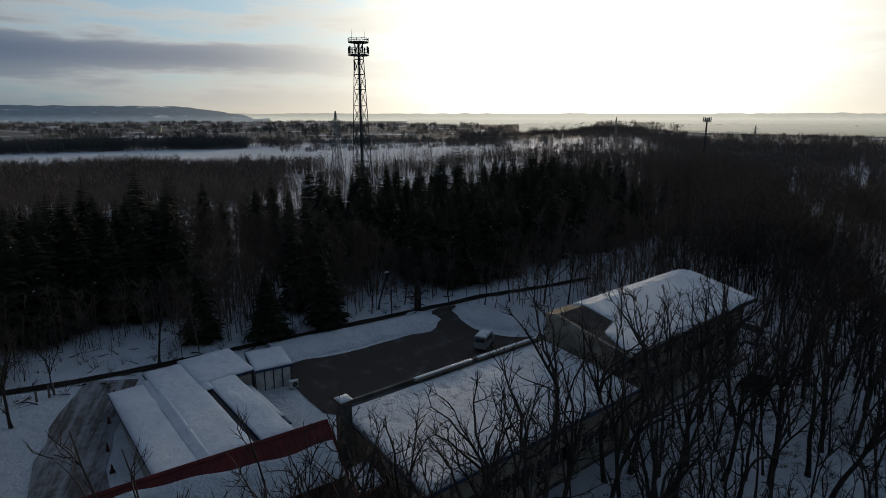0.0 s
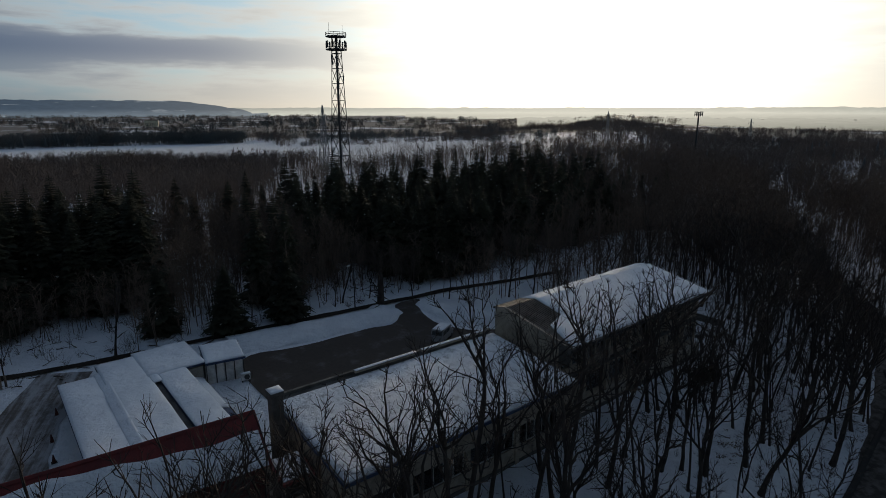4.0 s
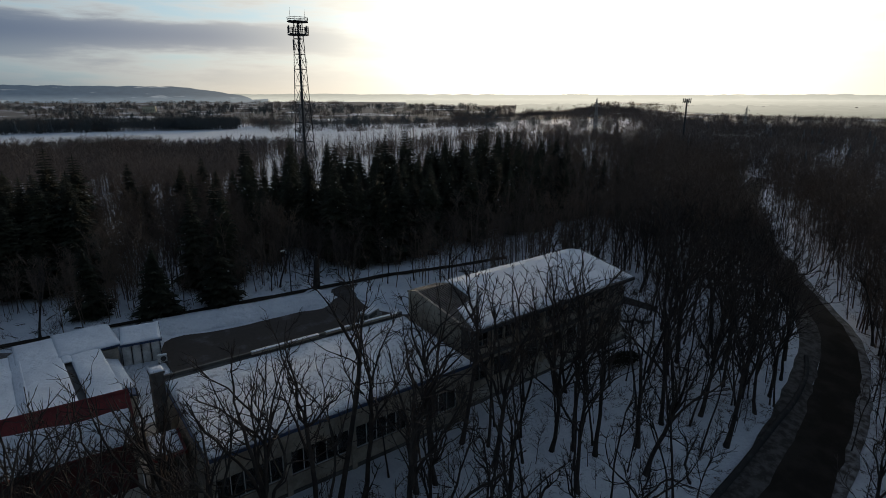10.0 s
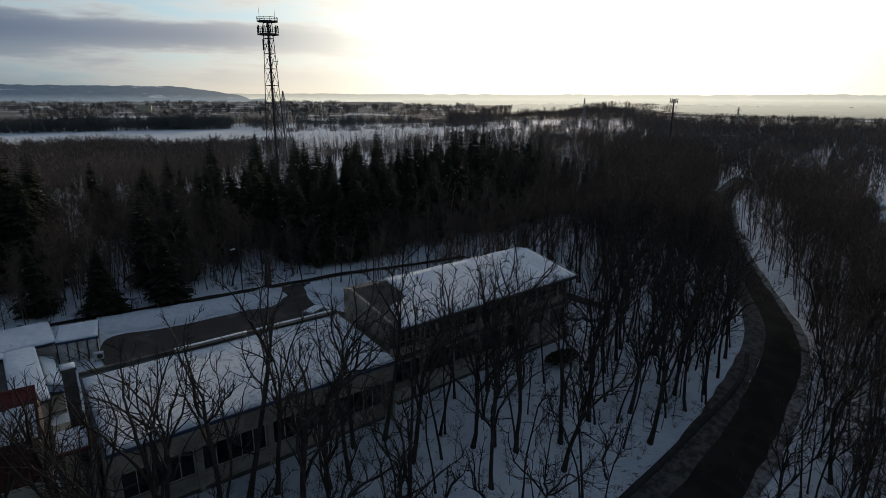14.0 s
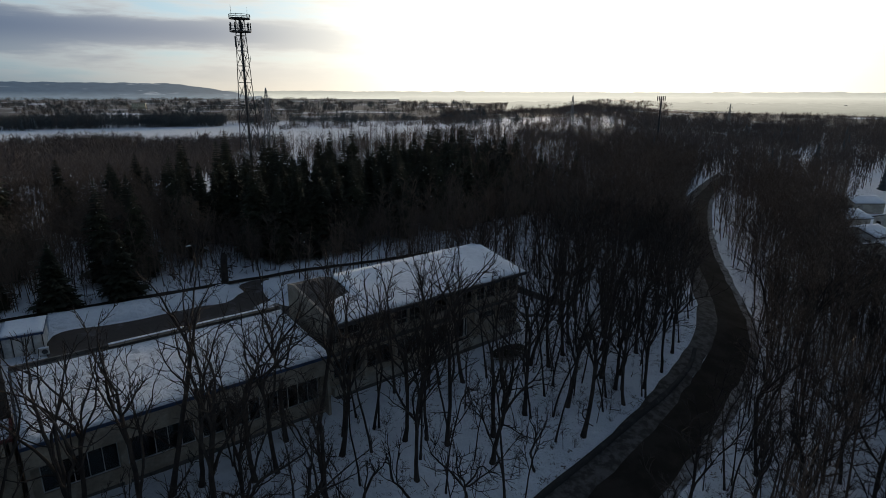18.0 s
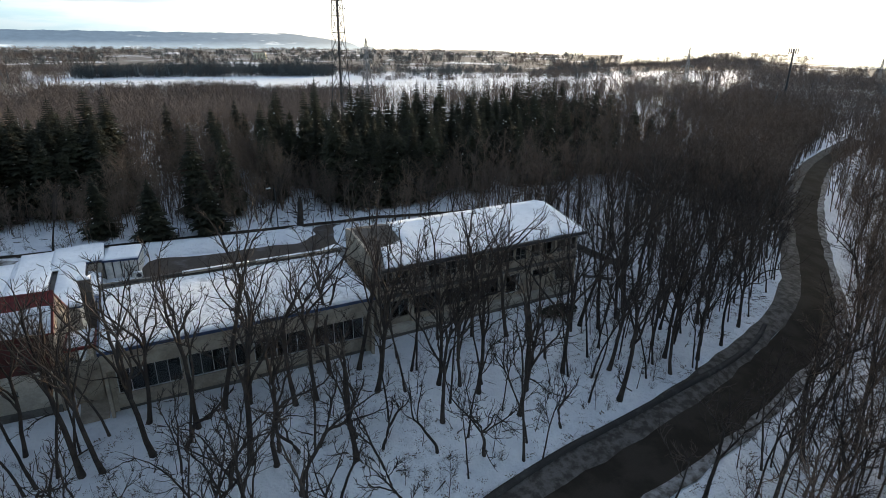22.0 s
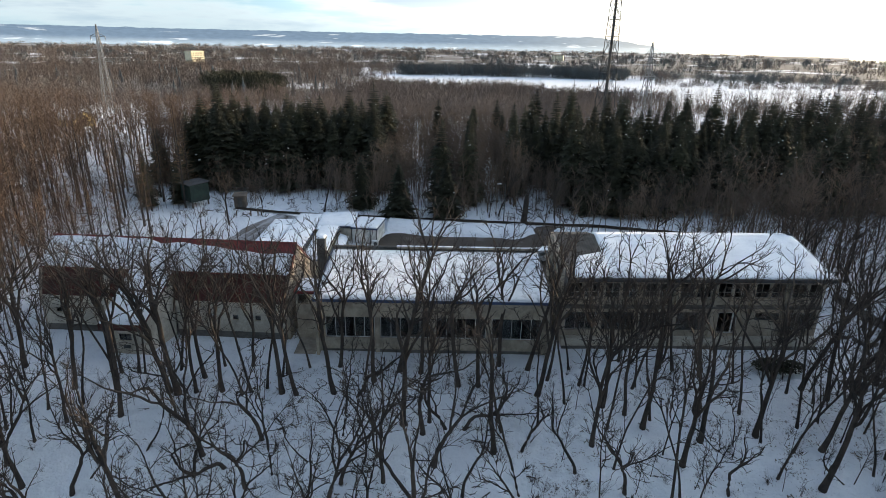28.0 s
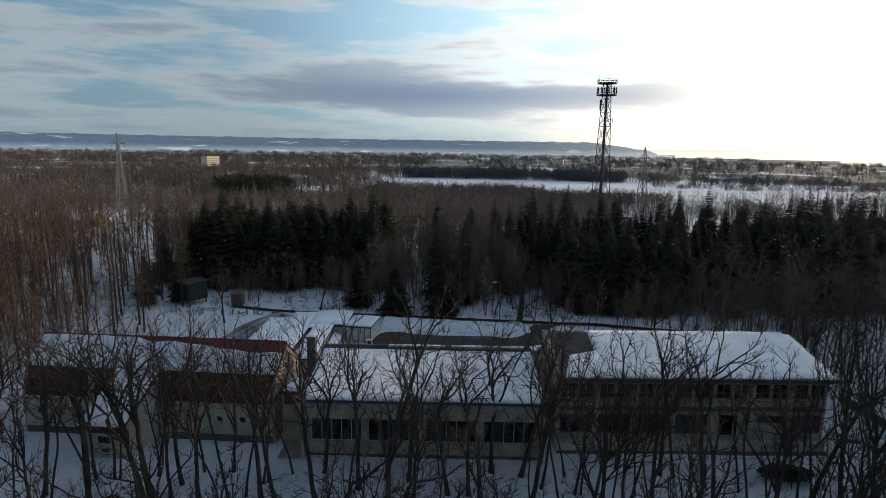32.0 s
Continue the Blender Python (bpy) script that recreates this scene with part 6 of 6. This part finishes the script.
def apartment_block(x, y, w, d, h, turn, base):
    t = thing("apartment_block", "cream flat-roofed apartment block catching the low sun", "apartment block", (x, y, base), turn)
    part("wall", Mesh().box(-w / 2, w / 2, -d / 2, d / 2, -3, h), CREAM, t)
    part("roof", Mesh().box(-w / 2 - 0.3, w / 2 + 0.3, -d / 2 - 0.3, d / 2 + 0.3, h + 0.004, h + 0.6), CONCRETE, t)
    for r in range(4):
        for c in range(8):
            u = -w / 2 + w * (c + 0.5) / 8
            part("window", Mesh().box(u - 0.9, u + 0.9, -d / 2 - 0.06, -d / 2 - 0.01, 1.2 + r * 3.1, 2.7 + r * 3.1), STEEL, t)


apartment_block(-332, 900, 24, 14, 14, 62, -3.5)
apartment_block(360, 1540, 30, 12, 12, -20, -8)
house(-103, 192, 9, 12, 3.2, 2.6, 70, YELLOW, "yellow-walled house with a snow-covered roof")
house(-78, 214, 10, 9, 3.0, 2.2, 80, PLASTER, "pale house with snow on its roof among bare trees")
house(-122, 199, 9, 10, 3.0, 2.0, 75, PLASTER, "low pale house with a snow-covered roof among trees")
house(-58, 224, 8, 12, 2.8, 1.8, 15, PLASTER, "low pale house with a snow-covered roof among trees")
for hx, hy, hw, hd, ht, wall in ((193, 27, 9, 8, 60, PLASTER), (174, 17, 8, 7, 75, WHITE_PAINT), (161, 9, 8, 7, 65, PLASTER), (226, 32, 9, 9, 50, PLASTER), (204, 17, 8, 8, 70, WHITE_PAINT), (186, 6, 9, 8, 62, PLASTER), (240, 15, 10, 8, 66, PLASTER)):
    house(hx, hy, hw, hd, 3.2, 1.4, ht, wall, "low house with a thickly snow-covered roof", None)


# ---- things round the lot ----
patch("alley", [(16.1, 24.5), (18.2, 24.5), (18.5, 33), (18.7, 40.5), (16.6, 40.5), (16.2, 33)], CONCRETE, "bare concrete alley between two buildings", "path", 0.06)


def microvan(x, y, turn):
    v = thing("microvan", "small grey van with snow on its roof, parked on the lot", "van", (x, y, gz(x, y) + 0.05), turn)
    ring = lambda u: [(u, -1.7, 0.35), (u, 1.7, 0.35), (u, 1.72, 0.95), (u, 1.2, 1.05), (u, 0.85, 1.75), (u, -1.62, 1.8), (u, -1.72, 1.0)]
    part("body", Mesh().face_loop([ring(0.73), ring(-0.73)]), VAN_PAINT, v)
    part("windscreen", Mesh().prism([(-0.62, 1.215, 1.1), (0.62, 1.215, 1.1), (0.62, 1.23, 1.1), (-0.62, 1.23, 1.1)], [(-0.6, 0.89, 1.68), (0.6, 0.89, 1.68), (0.6, 0.905, 1.68), (-0.6, 0.905, 1.68)]), GLASS, v)
    for sx in (-0.745, 0.735):
        for y0, y1 in ((-1.5, -0.6), (-0.5, 0.4)):
            part("side_window", Mesh().box(sx, sx + 0.01, y0, y1, 1.15, 1.65), GLASS, v)
    part("rear_window", Mesh().box(-0.6, 0.6, -1.72, -1.70, 1.15, 1.65), GLASS, v)
    for sx in (-0.74, 0.58):
        for wy in (-1.1, 1.1):
            w = part("wheel", Mesh().tube([(sx, wy, 0.28), (sx + 0.16, wy, 0.28)], [0.28, 0.28], 14, True), RUBBER, v)
            part("rim", Mesh().tube([(sx - 0.005, wy, 0.28), (sx + 0.165, wy, 0.28)], [0.17, 0.17], 10, True), STEEL, w)
    for sx in (-0.55, 0.4):
        part("headlight", Mesh().box(sx, sx + 0.16, 1.7, 1.74, 0.75, 0.9), WHITE_PAINT, v)
    snow_cover("roof_snow", [(-0.66, -1.55, 1.8), (0.66, -1.55, 1.8), (0.66, 0.8, 1.76), (-0.66, 0.8, 1.76)], v, 0.14, 60, 8, 10)


def street_lamp(x, y):
    p = thing("street_lamp", "slim grey steel lamp post beside the lane", "street lamp", (x, y, gz(x, y)), 200)
    part("pole", Mesh().tube([(0, 0, -0.4), (0, 0, 5.9)], [0.09, 0.06], 8), STEEL, p)
    part("arm", Mesh().tube([(0, 0, 5.7), (0.3, 0, 5.95), (0.9, 0, 6.0)], [0.05, 0.045, 0.04], 6), STEEL, p)
    part("lamp_head", Mesh().prism([(0.7, -0.12, 5.9), (1.4, -0.1, 5.92), (1.4, 0.1, 5.92), (0.7, 0.12, 5.9)], [(0.75, -0.08, 6.06), (1.35, -0.06, 6.04), (1.35, 0.06, 6.04), (0.75, 0.08, 6.06)]), WHITE_PAINT, p)


def broken_tree(x, y):
    t = thing("broken_tree", "broken dark tree trunk with a tangle of torn branches", "tree stump", (x, y, gz(x, y)), 0)
    rng = random.Random(9)
    part("trunk", Mesh().tube(branch_line(rng, (0, 0, -0.3), (0.05, 0, 1), 5.0, 6, 0.05, 0.02), [0.62, 0.5, 0.46, 0.42, 0.4, 0.36, 0.2], 9), BARK, t, smooth=True)
    for k in range(14):
        a = rng.uniform(0, 6.28)
        line = branch_line(rng, (math.cos(a) * 0.4, math.sin(a) * 0.4, rng.uniform(0.2, 2.6)), (math.cos(a), math.sin(a), rng.uniform(-0.2, 0.7)), rng.uniform(0.9, 2.2), 4, 0.25, 0.02)
        part("branch", Mesh().tube(line, [0.1, 0.075, 0.05, 0.03, 0.01], 5), BARK, t)


def stilt_hut(x, y):
    h = thing("stilt_hut", "dark green boarded hut on posts with a flat dark roof", "hut", (x, y, gz(x, y) - 1.05), 52)
    for px in (-1.4, 1.4):
        for py in (-1.2, 1.2):
            part("post", Mesh().box(px - 0.09, px + 0.09, py - 0.09, py + 0.09, -0.5, 1.9), WOOD, h)
    for k in range(12):
        part("board", Mesh().box(-1.6 + k * 0.267, -1.6 + k * 0.267 + 0.255, -1.42, -1.38, 1.9, 4.6), GREEN_BOARD, h)
    part("side_wall", Mesh().box(1.55, 1.6, -1.37, 1.4, 1.9, 4.7), GREEN_BOARD, h)
    part("side_wall", Mesh().box(-1.6, -1.55, -1.37, 1.4, 1.9, 4.5), GREEN_BOARD, h)
    part("back_wall", Mesh().box(-1.54, 1.54, 1.35, 1.4, 1.9, 4.6), GREEN_BOARD, h)
    part("floor", Mesh().box(-1.6, 1.6, -1.36, 1.34, 1.904, 2.0), WOOD, h)
    slab("roof", [(-1.8, -1.7, 4.72), (1.8, -1.7, 4.92), (1.8, 1.6, 5.0), (-1.8, 1.6, 4.8)], 0.1, DARK_METAL, h)


def garden_hut(x, y):
    h = thing("wooden_hut", "small weathered brown wooden hut with a bare roof", "hut", (x, y, gz(x, y)), 8)
    part("wall", Mesh().box(-0.9, 0.9, -0.8, 0.8, -0.3, 1.8), WOOD, h)
    part("door", Mesh().box(-0.35, 0.35, -0.84, -0.804, 0.0, 1.6), CONCRETE_DARK, h)
    slab("roof", [(-1.1, -1.0, 1.95), (1.1, -1.0, 1.95), (1.1, 1.0, 2.2), (-1.1, 1.0, 2.2)], 0.12, WOOD, h)


def traffic_cone(x, y):
    c = thing("traffic_cone", "small dark traffic cone standing in snow", "cone", (x, y, gz(x, y)), 0, group="cones along the drive")
    part("cone", Mesh().tube([(0, 0, 0.03), (0, 0, 0.7)], [0.16, 0.04], 10, True), RED_DARK, c)
    part("base", Mesh().box(-0.2, 0.2, -0.2, 0.2, 0.0, 0.03), RUBBER, c)
    return c


def fence_post(x, y, h):
    p = thing("fence_post", "weathered wooden post in the snow", "post", (x, y, gz(x, y)), 0, group="posts beside the drive")
    part("post", Mesh().tube([(0, 0, -0.3), (0.02, 0, h)], [0.11, 0.09], 7, True), WOOD, p)


def boulder(x, y, r, seed):
    b = thing("boulder", "rounded grey boulder with a cap of snow", "rock", (x, y, gz(x, y)), 0, group="boulders beside the retaining wall")
    for name, mat, up, squash in (("rock", CONCRETE_DARK, 0.0, 0.8), ("snow_cap", SNOW, 0.0, 0.86)):
        m, rings = Mesh(), []
        lo = -0.5 if name == "rock" else 0.42
        for j in range(8):
            t = lo + (1.55 - lo) * j / 7
            ring = []
            for k in range(14):
                a = 2 * math.pi * k / 14
                q = r * math.cos(min(t, 1.55)) * (1.02 if name == "snow_cap" else 1.0)
                q *= 1 + 0.16 * noise.noise((math.cos(a) * 1.3, math.sin(a) * 1.3, seed + t))
                ring.append((q * math.cos(a), q * math.sin(a), r * squash * math.sin(t)))
            rings.append(ring)
        part(name, Mesh().face_loop(rings), mat, b, smooth=True)


def low_shrub(x, y, rx, ry, h):
    """A broad, low evergreen shrub: many small sprays on a flat dome."""
    s = thing("evergreen_shrub", "broad low dark evergreen shrub with a flat top", "shrub", (x, y, gz(x, y)), 0)
    rng = random.Random(21)
    stems = Mesh()
    for _ in range(14):
        a, q = rng.uniform(0, 6.28), math.sqrt(rng.random())
        stems.tube([(0.2 * math.cos(a), 0.2 * math.sin(a), -0.1), (rx * q * math.cos(a) * 0.8, ry * q * math.sin(a) * 0.8, h * 0.85)], [0.05, 0.02], 4)
    part("stem", stems, BARK, s)
    m = Mesh()
    for _ in range(1500):
        a, q = rng.uniform(0, 6.28), math.sqrt(rng.random())
        p = Vector((rx * q * math.cos(a), ry * q * math.sin(a), h * (0.55 + 0.45 * math.sqrt(max(0, 1 - q * q))) * rng.uniform(0.7, 1.05)))
        d = Vector((rng.gauss(0, 1), rng.gauss(0, 1), rng.uniform(-0.2, 0.6))).normalized() * rng.uniform(0.15, 0.32)
        w = d.cross(Vector((rng.gauss(0, 1), rng.gauss(0, 1), 1))).normalized() * 0.09
        b = len(m.v)
        m.v.extend([tuple(p - w), tuple(p + w), tuple(p + d)])
        m.f.append((b, b + 1, b + 2))
    part("crown", m, NEEDLE, s)


def retaining_wall():
    w = thing("retaining_wall", "low dark concrete retaining wall capped with snow", "wall", (77.6, 37.0, 0), -86)
    part("wall", Mesh().prism([(0, 0, -1.2), (9, 0.6, -1.2), (9, 1.0, -1.2), (0, 0.4, -1.2)], [(0, 0, 1.5), (9, 0.6, 0.9), (9, 1.0, 0.9), (0, 0.4, 1.5)]), CONCRETE_DARK, w)
    snow_cover("snow_cap", [(0, 0, 1.504), (9, 0.6, 0.904), (9, 1.0, 0.904), (0, 0.4, 1.504)], w, 0.14, 80, 14, 3)


def undergrowth():
    """Saplings, dry stems and fallen twigs that stick out of the snow."""
    rng = random.Random(31)
    kinds = []
    for k in range(8):
        m, r = Mesh(), random.Random(600 + k)
        for _ in range(r.randint(5, 11)):
            a = r.uniform(0, 6.28)
            line = branch_line(r, (r.uniform(-.15, .15), r.uniform(-.15, .15), -0.1), (math.cos(a) * r.uniform(0.1, 0.8), math.sin(a) * r.uniform(0.1, 0.8), 1), r.uniform(0.5, 1.7), 3, 0.15, 0.02)
            m.tube(line, [0.016, 0.012, 0.009, 0.004], 3)
            for _ in range(3):
                j = r.randint(0, 2)
                m.tube(branch_line(r, line[j + 1], tilted(r, line[j + 1] - line[j], 25, 60), r.uniform(0.3, 0.8), 2, 0.2, 0.02), [0.010, 0.007, 0.003], 3)
        kinds.append(m.arrays())
    for k in range(5):
        m, r = Mesh(), random.Random(640 + k)
        line = branch_line(r, (-1, 0, 0.12), (1, r.uniform(-.4, .4), 0.05), r.uniform(1.2, 2.6), 5, 0.16, 0.0)
        m.tube([(p.x, p.y, max(p.z, 0.05)) for p in line], [0.06, 0.05, 0.04, 0.03, 0.02, 0.01], 5)
        for j in (1, 2, 3):
            m.tube(branch_line(r, line[j], tilted(r, line[j + 1] - line[j], 30, 60), r.uniform(0.5, 1.2), 2, 0.2, 0.05), [0.025, 0.016, 0.006], 3)
        kinds.append(m.arrays())
    spots = []
    while len(spots) < 620:
        x, y = rng.uniform(-14, 120), rng.uniform(-24, 24)
        if road_distance(x, y) < 4.2 or (-9 < x < 71 and y > 22.4):
            continue
        if noise.noise((x * 0.13, y * 0.13, 8.0)) < -0.1 and rng.random() < 0.6:
            continue
        spots.append((x, y, gz(x, y), rng.uniform(0.5, 1.15), rng.uniform(0, 6.28)))
    for _ in range(260):
        x, y = rng.uniform(-12, 60), rng.uniform(60, 72)
        spots.append((x, y, gz(x, y), rng.uniform(0.6, 1.3), rng.uniform(0, 6.28)))
    scatter("undergrowth", kinds, spots, TWIG, "dry saplings and fallen twigs sticking out of snow", "undergrowth")
    tufts, r = [], random.Random(660)
    for k in range(4):
        m = Mesh()
        for _ in range(9):
            a, q = r.uniform(0, 6.28), r.uniform(0, 0.35)
            p = Vector((q * math.cos(a), q * math.sin(a), 0.03))
            b = len(m.v)
            w = r.uniform(0.03, 0.09)
            m.v.extend([tuple(p), tuple(p + Vector((w, r.uniform(-w, w), 0.03))), tuple(p + Vector((r.uniform(-w, w), w, 0.05)))])
            m.f.append((b, b + 1, b + 2))
        tufts.append(m.arrays())
    spots = []
    while len(spots) < 3600:
        x, y = rng.uniform(0, 95), rng.uniform(-12, 24)
        if noise.noise((x * 0.16, y * 0.16, 14.0)) > 0.0 and road_distance(x, y) > 3.2 and not (-9 < x < 71 and y > 22.4):
            spots.append((x, y, gz(x, y), rng.uniform(0.7, 1.6), rng.uniform(0, 6.28)))
    scatter("leaf_litter", tufts, spots, WOOD, "brown dead leaves scattered on the snow", "leaves")


microvan(44.4, 46.0, -62)
street_lamp(40.6, 59.9)
broken_tree(43.4, 57.9)
stilt_hut(-8.9, 66.4)
garden_hut(-1.5, 65.8)
for cx, cy in ((8.3, 57.6), (7.0, 53.0), (6.2, 49.2), (6.0, 46.5)):
    traffic_cone(cx - 0.9, cy)
for px, py, ph in ((1.6, 60.6, 1.0), (2.6, 60.9, 1.2), (3.0, 61.3, 1.1), (-2.2, 60.4, 0.9), (-0.6, 60.6, 0.8)):
    fence_post(px, py, ph)
retaining_wall()
for bx, by, br, bs in ((73.2, 29.0, 1.0, 1.0), (74.9, 27.6, 1.2, 2.0), (76.2, 28.8, 0.8, 3.0)):
    boulder(bx, by, br, bs)
low_shrub(62.6, 22.4, 2.5, 1.3, 0.9)
undergrowth()
